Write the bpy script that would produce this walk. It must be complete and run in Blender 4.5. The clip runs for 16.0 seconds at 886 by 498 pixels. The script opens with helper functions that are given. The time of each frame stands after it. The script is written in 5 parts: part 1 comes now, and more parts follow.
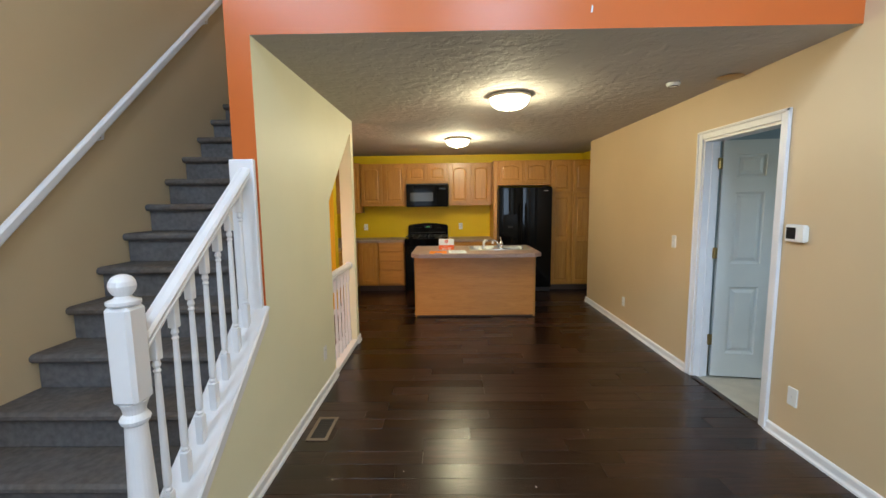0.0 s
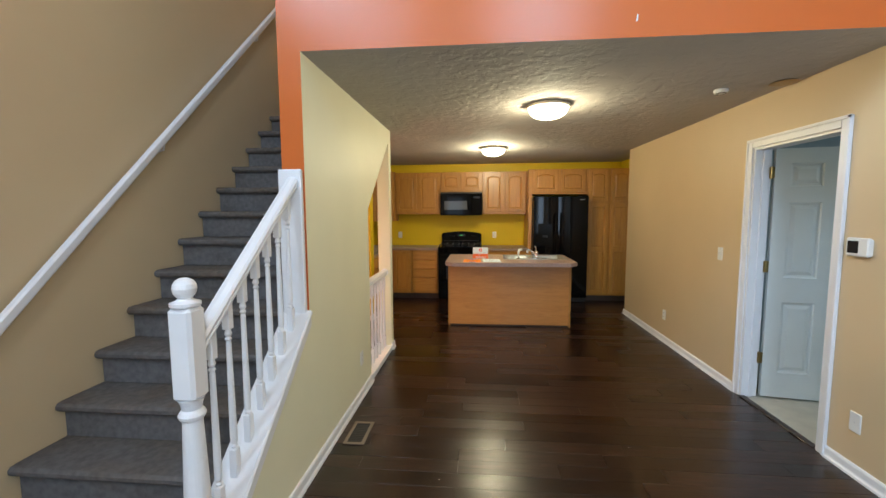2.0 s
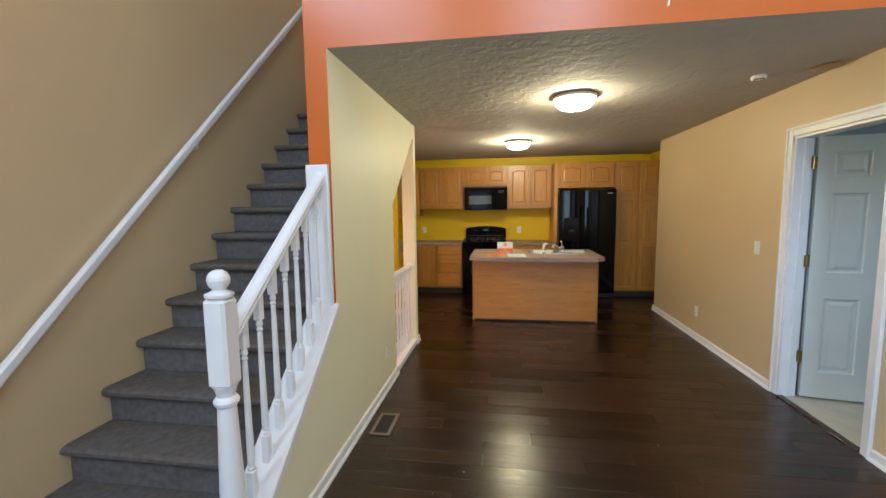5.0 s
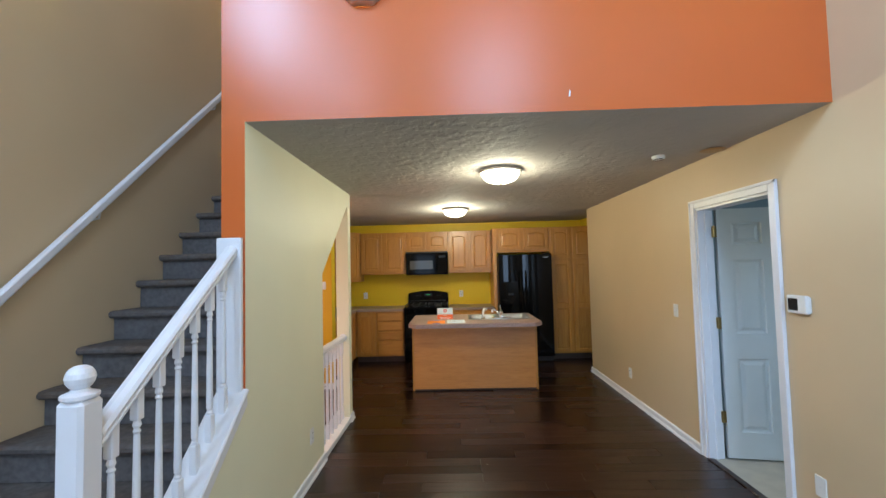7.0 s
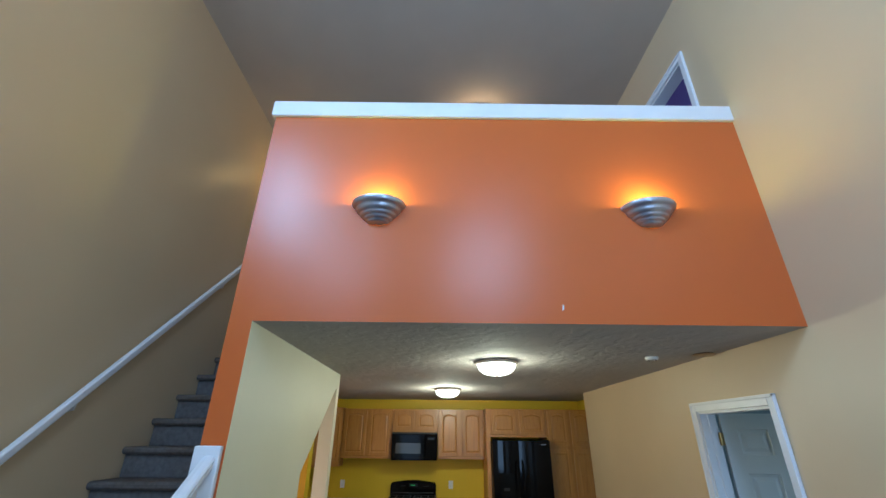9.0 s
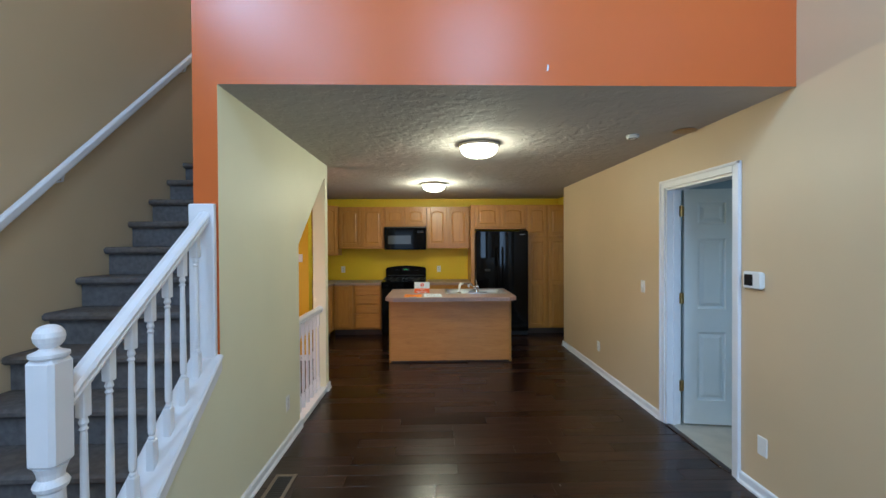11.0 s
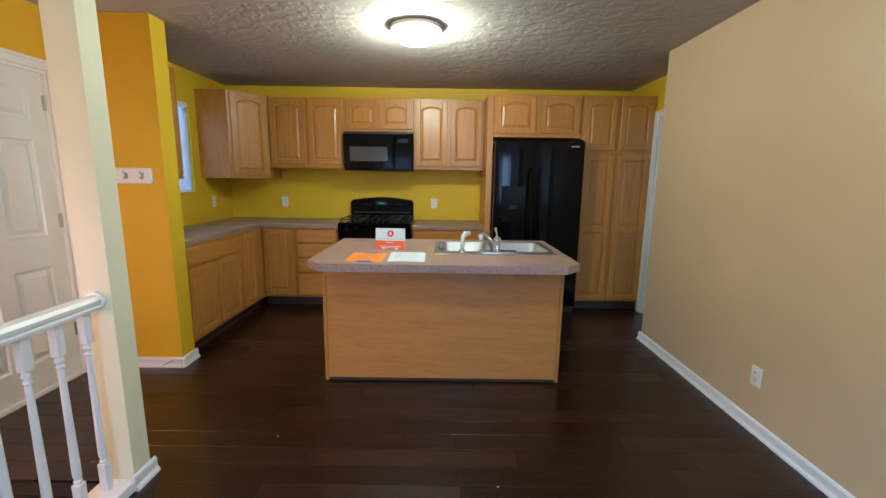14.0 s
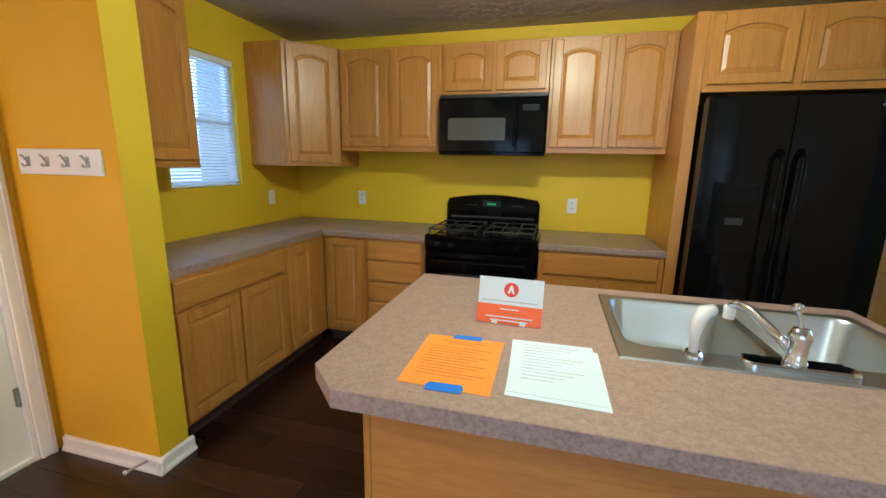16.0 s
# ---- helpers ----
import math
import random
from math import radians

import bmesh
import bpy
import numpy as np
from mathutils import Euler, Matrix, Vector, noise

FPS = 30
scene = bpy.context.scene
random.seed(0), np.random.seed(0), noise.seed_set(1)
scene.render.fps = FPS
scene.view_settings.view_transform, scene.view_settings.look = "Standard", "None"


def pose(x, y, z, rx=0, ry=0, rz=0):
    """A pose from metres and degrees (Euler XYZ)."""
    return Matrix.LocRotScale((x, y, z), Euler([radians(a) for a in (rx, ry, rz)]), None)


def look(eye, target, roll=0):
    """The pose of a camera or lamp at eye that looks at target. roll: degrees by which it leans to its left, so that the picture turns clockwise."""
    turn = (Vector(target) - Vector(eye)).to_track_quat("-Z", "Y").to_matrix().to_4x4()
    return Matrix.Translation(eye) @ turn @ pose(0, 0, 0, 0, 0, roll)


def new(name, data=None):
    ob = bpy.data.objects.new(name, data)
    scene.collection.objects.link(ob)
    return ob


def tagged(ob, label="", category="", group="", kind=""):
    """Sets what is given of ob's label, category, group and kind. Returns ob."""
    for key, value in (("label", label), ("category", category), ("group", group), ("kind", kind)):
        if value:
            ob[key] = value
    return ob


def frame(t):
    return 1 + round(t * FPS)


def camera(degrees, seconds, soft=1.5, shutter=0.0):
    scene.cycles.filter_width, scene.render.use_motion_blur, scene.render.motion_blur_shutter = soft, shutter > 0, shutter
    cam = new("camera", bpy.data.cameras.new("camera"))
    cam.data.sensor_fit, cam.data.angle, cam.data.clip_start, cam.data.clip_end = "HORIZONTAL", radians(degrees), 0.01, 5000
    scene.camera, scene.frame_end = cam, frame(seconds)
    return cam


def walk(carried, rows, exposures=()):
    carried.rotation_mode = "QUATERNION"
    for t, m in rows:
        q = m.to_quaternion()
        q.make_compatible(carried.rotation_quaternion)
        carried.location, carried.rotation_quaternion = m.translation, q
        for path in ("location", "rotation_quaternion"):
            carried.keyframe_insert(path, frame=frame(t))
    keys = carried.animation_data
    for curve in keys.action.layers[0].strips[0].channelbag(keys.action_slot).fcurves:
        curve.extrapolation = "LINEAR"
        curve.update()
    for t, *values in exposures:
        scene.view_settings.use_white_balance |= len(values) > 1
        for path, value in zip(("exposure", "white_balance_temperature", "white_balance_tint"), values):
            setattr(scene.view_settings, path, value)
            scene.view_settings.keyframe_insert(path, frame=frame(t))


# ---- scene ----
cam = camera(94.7, 16.0)
PATH = [
    (0, (0.093, -0.005, 1.530), (0.064, 1.982, 1.307), -0.7),
    (0.5, (0.058, -0.014, 1.526), (-0.007, 1.973, 1.306), -0.6),
    (1, (0.043, -0.010, 1.526), (-0.087, 1.975, 1.311), -0.4),
    (1.5, (0.047, -0.012, 1.526), (-0.129, 1.971, 1.325), -0.3),
    (2, (0.048, -0.025, 1.537), (-0.131, 1.959, 1.354), -0.3),
    (2.5, (0.057, -0.031, 1.538), (-0.100, 1.955, 1.369), -0.4),
    (3, (0.070, -0.039, 1.539), (-0.063, 1.950, 1.376), -0.5),
    (3.5, (0.071, -0.044, 1.538), (-0.053, 1.945, 1.366), -0.7),
    (4, (0.054, -0.048, 1.529), (-0.110, 1.936, 1.337), -0.8),
    (4.2, (0.044, -0.048, 1.529), (-0.155, 1.932, 1.323), -0.8),
    (6.3, (0.106, 0.047, 1.523), (-0.230, 2.010, 1.346), -0.6),
    (6.5, (0.144, 0.056, 1.525), (-0.084, 2.038, 1.387), -0.7),
    (7, (0.189, 0.042, 1.588), (0.140, 2.039, 1.679), -1.4),
    (7.5, (0.165, -0.000, 1.710), (0.137, 1.945, 2.173), -1.7),
    (8, (0.138, -0.043, 1.812), (0.097, 1.798, 2.592), -0.3),
    (8.2, (0.137, -0.069, 1.835), (0.112, 1.721, 2.725), 0.1),
    (10.3, (0.149, -0.024, 1.742), (0.190, 1.922, 2.204), -0.0),
    (10.5, (0.160, -0.021, 1.684), (0.209, 1.945, 2.047), -0.2),
    (11, (0.209, 0.008, 1.552), (0.259, 2.008, 1.531), -0.3),
    (11.5, (0.270, 0.192, 1.415), (0.352, 2.166, 1.103), -0.9),
    (12, (0.274, 0.627, 1.389), (0.394, 2.592, 1.034), -0.7),
    (12.5, (0.335, 1.129, 1.325), (0.379, 3.092, 0.942), -1.8),
    (13, (0.324, 1.660, 1.355), (0.321, 3.636, 1.048), -1.0),
    (13.4, (0.351, 2.118, 1.390), (0.501, 4.083, 1.040), -0.4),
    (13.5, (0.404, 2.230, 1.377), (0.538, 4.198, 1.044), -0.2),
    (14, (0.430, 2.740, 1.389), (0.432, 4.711, 1.051), 0.8),
    (14.5, (0.455, 3.230, 1.407), (0.426, 5.194, 1.030), -0.0),
    (15, (0.436, 3.663, 1.396), (0.115, 5.606, 1.042), 1.0),
    (15.2, (0.414, 3.804, 1.402), (0.030, 5.738, 1.054), 1.8),
    (15.5, (0.332, 4.017, 1.390), (-0.036, 5.951, 1.038), 2.7),
    (16, (0.168, 4.317, 1.398), (-0.332, 6.211, 0.993), 1.0),
]
EXPOSURES = [(0, -0.04, 6300, 8), (6.5, -0.04, 6200, 8), (7, -0.12, 5600, 8), (7.5, -0.48, 5550, 8), (8.2, -0.66, 5300, 6), (10.3, -0.66, 4800, -1), (10.7, -0.5, 4900, 1), (11.2, -0.24, 5500, 7),
             (12, -0.02, 5950, 9), (13, -0.02, 5650, 9), (13.5, -0.08, 5450, 9), (14.0, 0.08, 4950, 5), (14.5, 0.24, 4950, 3), (15, 0.32, 5000, 2), (16, 0.26, 5000, 1)]
P_WINDOW, P_CEIL, P_SCONCE, P_STAIR, P_KITCHEN = 38.0, 31.0, 14.0, 32.0, 16.0
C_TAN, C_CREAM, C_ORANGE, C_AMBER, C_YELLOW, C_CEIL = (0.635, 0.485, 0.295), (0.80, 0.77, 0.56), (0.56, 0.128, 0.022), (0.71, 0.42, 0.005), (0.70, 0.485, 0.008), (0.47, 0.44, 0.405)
C_OAK0, C_OAK1, C_OAK2 = (0.375, 0.158, 0.024), (0.455, 0.206, 0.033), (0.505, 0.244, 0.043)
walk(cam, [(t, look(eye, goal, roll)) for t, eye, goal, roll in PATH], EXPOSURES)

# ---- plan, in metres ----
XR, XL, XI, XO = 2.21, -0.93, -1.06, -2.09      # right wall, dining wall face and back, outer left wall
YH, YB, YK = 2.21, 7.65, -2.2                   # face under the loft, kitchen back wall, rear wall
ZC, ZL, ZT = 2.41, 2.70, 5.45                   # low ceiling, loft floor, high ceiling
RISE, RUN, Y1 = 0.1935, 0.228, 1.346             # stairs

# ---- sky and daylight ----
world = bpy.data.worlds.new("sky")
scene.world = world
world.use_nodes = True
wn = world.node_tree.nodes
sky = wn.new("ShaderNodeTexSky")
sky.sky_type, sky.sun_disc, sky.sun_elevation, sky.sun_rotation = "NISHITA", False, radians(40), radians(30)
world.node_tree.links.new(sky.outputs[0], wn["Background"].inputs[0])
wn["Background"].inputs[1].default_value = 0.12
sun = new("sun", bpy.data.lights.new("sun", "SUN"))
sun.data.energy, sun.data.angle, sun.data.color = 2.5, radians(0.5), (1.0, 0.95, 0.88)
sun.matrix_world = look((3, 20, 18), (0, 4, 0))


def lamp(name, kind, place, energy, color, size=0.1, goal=None, size_y=None):
    data = bpy.data.lights.new(name, kind)
    data.energy, data.color = energy, color
    if kind == "AREA":
        data.shape, data.size, data.size_y = "RECTANGLE", size, size_y or size
    else:
        data.shadow_soft_size = size
    ob = new(name, data)
    ob.matrix_world = look(place, goal or (place[0], place[1], place[2] - 1))
    return ob


DAY = (0.60, 0.77, 1.0)
BULB = (1.0, 0.875, 0.56)
# openings of the rear wall: x0, x1, z0, z1
REAR_WINDOWS = ((-1.6, -0.6, 0.75, 2.1), (0.75, 1.75, 0.75, 2.1), (-1.95, -1.25, 3.9, 5.3), (0.45, 1.35, 3.9, 5.3))
for x0, x1, z0, z1 in REAR_WINDOWS:
    lamp("window_light", "AREA", ((x0 + x1) / 2, YK + 0.03, (z0 + z1) / 2), P_WINDOW * ((1.8 if x0 > 0 else 1.2) if z0 > 3 else 1.0 if x0 > 0 else 0.2) * (x1 - x0) * (z1 - z0), DAY, x1 - x0,
         ((x0 + x1) / 2, 0, (z0 + z1) / 2), z1 - z0)
lamp("window_light", "AREA", (XO + 0.02, -0.45, 4.75), P_WINDOW * 4.6, (0.52, 0.73, 1.0), 1.0, (1, -0.3, 4.2), 1.2)
lamp("window_light", "AREA", (XO - 0.5, 6.63, 1.75), P_KITCHEN, DAY, 0.9, (0, 6.63, 1.6), 1.2)
# Loft room has no window built; this lamp is added to brighten its walls.
lamp("window_light", "AREA", (3.8, 3.6, 4.2), 16, DAY, 0.8, (2.6, 2.9, 4.0), 1.0)
lamp("window_light", "AREA", (4.2, 7.2, 1.6), 30, (0.45, 0.72, 1.0), 1.0, (2.6, 6.6, 1.3), 1.3)
# Added fill in the windowless side room, for the open door.
lamp("window_light", "AREA", (4.3, 2.0, 1.6), 9, (0.88, 1.0, 0.97), 1.0, (2.4, 3.0, 1.0), 1.2)
for x, y, watts in ((0.609, 3.5, P_CEIL), (0.23, 5.734, P_CEIL * 1.85)):
    lamp("ceiling_bulb", "POINT", (x, y, ZC - 0.105), watts, BULB, 0.06)
for x in (-0.27, 1.45):
    lamp("sconce_bulb", "POINT", (x, YH - 0.075, 3.175), P_SCONCE, (1.0, 0.80, 0.10), 0.03)
lamp("stairwell_bulb", "POINT", (-1.93, 3.95, 0.98), P_STAIR, (1.0, 0.53, 0.36), 0.06)
lamp("stairhead_bulb", "POINT", (-1.66, 4.15, 4.72), 6.0, (1.0, 0.58, 0.18), 0.04)
lamp("loft_bulb", "POINT", (0.585, 3.82, ZT - 0.18), 13, (1.0, 0.62, 0.28), 0.08)


# ---- materials ----
def nodes_of(name):
    m = bpy.data.materials.new(name)
    m.use_nodes = True
    return m, m.node_tree.nodes, m.node_tree.links, m.node_tree.nodes["Principled BSDF"]


def ramp_of(n, stops):
    r = n.new("ShaderNodeValToRGB")
    while len(r.color_ramp.elements) < len(stops):
        r.color_ramp.elements.new(0.5)
    for e, (p, c) in zip(r.color_ramp.elements, stops):
        e.position, e.color = p, (*c, 1)
    return r


def noise_of(n, l, scale, detail=4, stretch=(1, 1, 1), coords="Object"):
    tc, mp, tx = n.new("ShaderNodeTexCoord"), n.new("ShaderNodeMapping"), n.new("ShaderNodeTexNoise")
    mp.inputs["Scale"].default_value = stretch
    l.new(tc.outputs[coords], mp.inputs[0])
    l.new(mp.outputs[0], tx.inputs["Vector"])
    tx.inputs["Scale"].default_value, tx.inputs["Detail"].default_value = scale, detail
    return tx


def tint(c, k):
    return tuple(min(1, v * k) for v in c)


def surface(name, color, rough=0.5, metal=0.0, vary=0.06, scale=3.0, bump=0.0, bump_scale=60.0, coat=0.0, rough_vary=0.06, spec=0.5):
    """Two scales of colour change, uneven gloss and a fine relief."""
    m, n, l, p = nodes_of(name)
    a = noise_of(n, l, scale, 5)
    r = ramp_of(n, ((0.3, tint(color, 1 - vary)), (0.7, tint(color, 1 + vary))))
    l.new(a.outputs["Fac"], r.inputs[0])
    l.new(r.outputs[0], p.inputs["Base Color"])
    b = noise_of(n, l, bump_scale, 3)
    mr = n.new("ShaderNodeMapRange")
    mr.inputs["To Min"].default_value, mr.inputs["To Max"].default_value = max(0.02, rough - rough_vary), min(1, rough + rough_vary)
    l.new(a.outputs["Fac"], mr.inputs[0])
    l.new(mr.outputs[0], p.inputs["Roughness"])
    p.inputs["Metallic"].default_value, p.inputs["Coat Weight"].default_value = metal, coat
    p.inputs["Specular IOR Level"].default_value = spec
    if bump:
        bp = n.new("ShaderNodeBump")
        bp.inputs["Strength"].default_value, bp.inputs["Distance"].default_value = bump, 0.004
        l.new(b.outputs["Fac"], bp.inputs["Height"])
        l.new(bp.outputs[0], p.inputs["Normal"])
    return m


def wood(name, dark, mid, light, stretch, rough=0.35, coat=0.15, each=0.12, scale=1.0, spec=0.5, wavy=0.0):
    """Grain stretched along the board, pores, and a tone of its own for each object."""
    m, n, l, p = nodes_of(name)
    tc, mp, oi, ad = n.new("ShaderNodeTexCoord"), n.new("ShaderNodeMapping"), n.new("ShaderNodeObjectInfo"), n.new("ShaderNodeVectorMath")
    ml = n.new("ShaderNodeMath")
    ml.operation, ml.inputs[1].default_value = "MULTIPLY", 37.0
    l.new(oi.outputs["Random"], ml.inputs[0])
    l.new(tc.outputs["Object"], ad.inputs[0])
    l.new(ml.outputs[0], ad.inputs[1])
    mp.inputs["Scale"].default_value = stretch
    l.new(ad.outputs[0], mp.inputs[0])
    g1, g2 = n.new("ShaderNodeTexNoise"), n.new("ShaderNodeTexNoise")
    g1.inputs["Scale"].default_value, g1.inputs["Detail"].default_value, g1.inputs["Distortion"].default_value = 2.2 * scale, 6, 1.2
    g2.inputs["Scale"].default_value, g2.inputs["Detail"].default_value = 14.0 * scale, 3
    for g in (g1, g2):
        l.new(mp.outputs[0], g.inputs["Vector"])
    mx = n.new("ShaderNodeMath")
    mx.operation = "MULTIPLY_ADD"
    mx.inputs[1].default_value = 0.35
    l.new(g2.outputs["Fac"], mx.inputs[0])
    sc = n.new("ShaderNodeMath")
    sc.operation, sc.inputs[1].default_value = "MULTIPLY", 0.65
    l.new(g1.outputs["Fac"], sc.inputs[0])
    l.new(sc.outputs[0], mx.inputs[2])
    r = ramp_of(n, ((0.32, dark), (0.5, mid), (0.68, light)))
    l.new(mx.outputs[0], r.inputs[0])
    hs = n.new("ShaderNodeHueSaturation")
    mr = n.new("ShaderNodeMapRange")
    mr.inputs["To Min"].default_value, mr.inputs["To Max"].default_value = 1 - each, 1 + each
    l.new(oi.outputs["Random"], mr.inputs[0])
    l.new(mr.outputs[0], hs.inputs["Value"])
    l.new(r.outputs[0], hs.inputs["Color"])
    l.new(hs.outputs[0], p.inputs["Base Color"])
    p.inputs["Roughness"].default_value, p.inputs["Coat Weight"].default_value, p.inputs["Coat Roughness"].default_value = rough, coat, 0.25
    p.inputs["Specular IOR Level"].default_value = spec
    bp = n.new("ShaderNodeBump")
    bp.inputs["Strength"].default_value, bp.inputs["Distance"].default_value = 0.05 if wavy else 0.25, 0.001
    l.new(mx.outputs[0], bp.inputs["Height"])
    l.new(bp.outputs[0], p.inputs["Normal"])
    if wavy:
        g3, b3 = n.new("ShaderNodeTexNoise"), n.new("ShaderNodeBump")
        g3.inputs["Scale"].default_value, g3.inputs["Detail"].default_value = 1.0, 2
        l.new(mp.outputs[0], g3.inputs["Vector"])
        b3.inputs["Strength"].default_value, b3.inputs["Distance"].default_value = wavy, 0.004
        l.new(g3.outputs["Fac"], b3.inputs["Height"])
        l.new(b3.outputs[0], bp.inputs["Normal"])
        rv = n.new("ShaderNodeMapRange")
        rv.inputs["To Min"].default_value, rv.inputs["To Max"].default_value = rough - 0.025, rough + 0.035
        l.new(oi.outputs["Random"], rv.inputs[0])
        l.new(rv.outputs[0], p.inputs["Roughness"])
    return m


def glow(name, color, strength):
    m, n, l, p = nodes_of(name)
    p.inputs["Base Color"].default_value = (*color, 1)
    p.inputs["Emission Color"].default_value = (*color, 1)
    p.inputs["Emission Strength"].default_value = strength
    p.inputs["Roughness"].default_value = 0.3
    return m


def speckle(name, base, light, dark):
    m, n, l, p = nodes_of(name)
    a, b, c = noise_of(n, l, 55, 3), noise_of(n, l, 130, 2), noise_of(n, l, 4, 3)
    r1 = ramp_of(n, ((0.40, dark), (0.50, base), (0.62, light)))
    r2 = ramp_of(n, ((0.42, tint(dark, 0.9)), (0.52, base), (0.66, light)))
    l.new(a.outputs["Fac"], r1.inputs[0])
    l.new(b.outputs["Fac"], r2.inputs[0])
    mx = n.new("ShaderNodeMix")
    mx.data_type = "RGBA"
    mx.inputs["Factor"].default_value = 0.5
    l.new(r1.outputs[0], mx.inputs["A"])
    l.new(r2.outputs[0], mx.inputs["B"])
    l.new(mx.outputs["Result"], p.inputs["Base Color"])
    mr = n.new("ShaderNodeMapRange")
    mr.inputs["To Min"].default_value, mr.inputs["To Max"].default_value = 0.30, 0.46
    l.new(c.outputs["Fac"], mr.inputs[0])
    l.new(mr.outputs[0], p.inputs["Roughness"])
    return m


def knockdown(name, color):
    """Textured ceiling: flattened splashes of plaster under flat paint."""
    m, n, l, p = nodes_of(name)
    a, b, c = noise_of(n, l, 13, 4), noise_of(n, l, 45, 3), noise_of(n, l, 1.2, 3)
    r = ramp_of(n, ((0.42, (0, 0, 0)), (0.56, (1, 1, 1))))
    l.new(a.outputs["Fac"], r.inputs[0])
    ad = n.new("ShaderNodeMath")
    ad.operation, ad.inputs[1].default_value = "MULTIPLY_ADD", 0.3
    l.new(b.outputs["Fac"], ad.inputs[0])
    l.new(r.outputs[0], ad.inputs[2])
    bp = n.new("ShaderNodeBump")
    bp.inputs["Strength"].default_value, bp.inputs["Distance"].default_value = 0.42, 0.007
    l.new(ad.outputs[0], bp.inputs["Height"])
    l.new(bp.outputs[0], p.inputs["Normal"])
    rc = ramp_of(n, ((0.3, tint(color, 0.92)), (0.7, tint(color, 1.04))))
    l.new(c.outputs["Fac"], rc.inputs[0])
    l.new(rc.outputs[0], p.inputs["Base Color"])
    p.inputs["Roughness"].default_value = 0.85
    return m


PAINT = dict(rough=0.5, spec=0.3, rough_vary=0.015, vary=0.025, scale=1.6, bump=0.12, bump_scale=240)
TAN = surface("tan_paint", C_TAN, **{**PAINT, "rough": 0.40, "spec": 0.5})
CREAM = surface("cream_paint", C_CREAM, **PAINT)
ORANGE = surface("orange_paint", C_ORANGE, rough=0.29, spec=0.5, vary=0.012, scale=1.6, bump=0.10, bump_scale=200, rough_vary=0.005)
AMBER = surface("amber_paint", C_AMBER, **PAINT)
YELLOW = surface("yellow_paint", C_YELLOW, **PAINT)
BLUE = surface("blue_grey_paint", (0.36, 0.44, 0.50), **PAINT)
PURPLE = surface("purple_paint", (0.20, 0.11, 0.34), **PAINT)
WHITE = surface("white_gloss_paint", (0.80, 0.80, 0.82), rough=0.32, vary=0.03, scale=6, bump=0.05, bump_scale=90)
DOORW = surface("white_door_paint", (0.74, 0.77, 0.76), rough=0.38, vary=0.03, scale=4, bump=0.05, bump_scale=120)
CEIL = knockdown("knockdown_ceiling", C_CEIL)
FLAT = surface("flat_ceiling_paint", (0.56, 0.485, 0.41), rough=0.9, vary=0.03, bump=0.1, bump_scale=150)


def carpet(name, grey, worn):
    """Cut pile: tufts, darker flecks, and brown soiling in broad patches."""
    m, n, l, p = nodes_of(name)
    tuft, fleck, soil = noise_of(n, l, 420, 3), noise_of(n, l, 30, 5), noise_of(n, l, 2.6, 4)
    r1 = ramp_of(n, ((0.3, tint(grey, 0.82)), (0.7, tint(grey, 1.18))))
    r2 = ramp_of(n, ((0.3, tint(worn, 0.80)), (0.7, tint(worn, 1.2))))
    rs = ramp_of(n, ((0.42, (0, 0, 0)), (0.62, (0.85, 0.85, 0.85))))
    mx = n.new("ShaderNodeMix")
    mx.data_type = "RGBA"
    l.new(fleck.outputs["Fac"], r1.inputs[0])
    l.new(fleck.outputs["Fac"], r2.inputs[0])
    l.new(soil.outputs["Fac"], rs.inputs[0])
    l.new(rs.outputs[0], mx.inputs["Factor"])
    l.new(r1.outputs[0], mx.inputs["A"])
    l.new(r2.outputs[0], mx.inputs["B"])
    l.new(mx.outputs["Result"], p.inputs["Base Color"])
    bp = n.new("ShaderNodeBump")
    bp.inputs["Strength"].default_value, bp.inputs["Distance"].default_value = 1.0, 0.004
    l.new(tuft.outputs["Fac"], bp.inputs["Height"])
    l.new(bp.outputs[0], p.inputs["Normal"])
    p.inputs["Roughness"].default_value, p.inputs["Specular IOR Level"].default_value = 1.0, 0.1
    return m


# One carpet: the light's tint is painted in, treads warmer, risers cooler.
CARPET = carpet("warm_lit_worn_tread_carpet", (0.150, 0.138, 0.134), (0.150, 0.122, 0.100))
RISERC = carpet("cool_lit_riser_carpet", (0.160, 0.154, 0.158), (0.148, 0.138, 0.134))
VINYL = surface("beige_floor", (0.50, 0.46, 0.38), rough=0.5, vary=0.08, scale=9)
PLANK = wood("dark_floor_wood", (0.012, 0.0045, 0.0024), (0.023, 0.0088, 0.0049), (0.042, 0.0165, 0.0095), (2.0, 16, 8), rough=0.27, coat=0.0, each=0.32, spec=0.5, wavy=0.5)
JOINT = surface("floor_joint", (0.008, 0.004, 0.003), rough=0.7)
OAK = wood("honey_oak", C_OAK0, C_OAK1, C_OAK2, (11, 11, 0.9), rough=0.36, coat=0.12, each=0.06)
OAKH = wood("honey_oak_across", C_OAK0, C_OAK1, C_OAK2, (0.9, 0.9, 11), rough=0.36, coat=0.12, each=0.06)
STEPOAK = wood("light_oak_step", (0.34, 0.19, 0.08), (0.44, 0.26, 0.12), (0.52, 0.33, 0.16), (1.6, 22, 22), rough=0.4)
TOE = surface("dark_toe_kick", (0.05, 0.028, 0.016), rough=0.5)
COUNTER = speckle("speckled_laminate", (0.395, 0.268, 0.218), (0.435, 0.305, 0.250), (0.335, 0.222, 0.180))
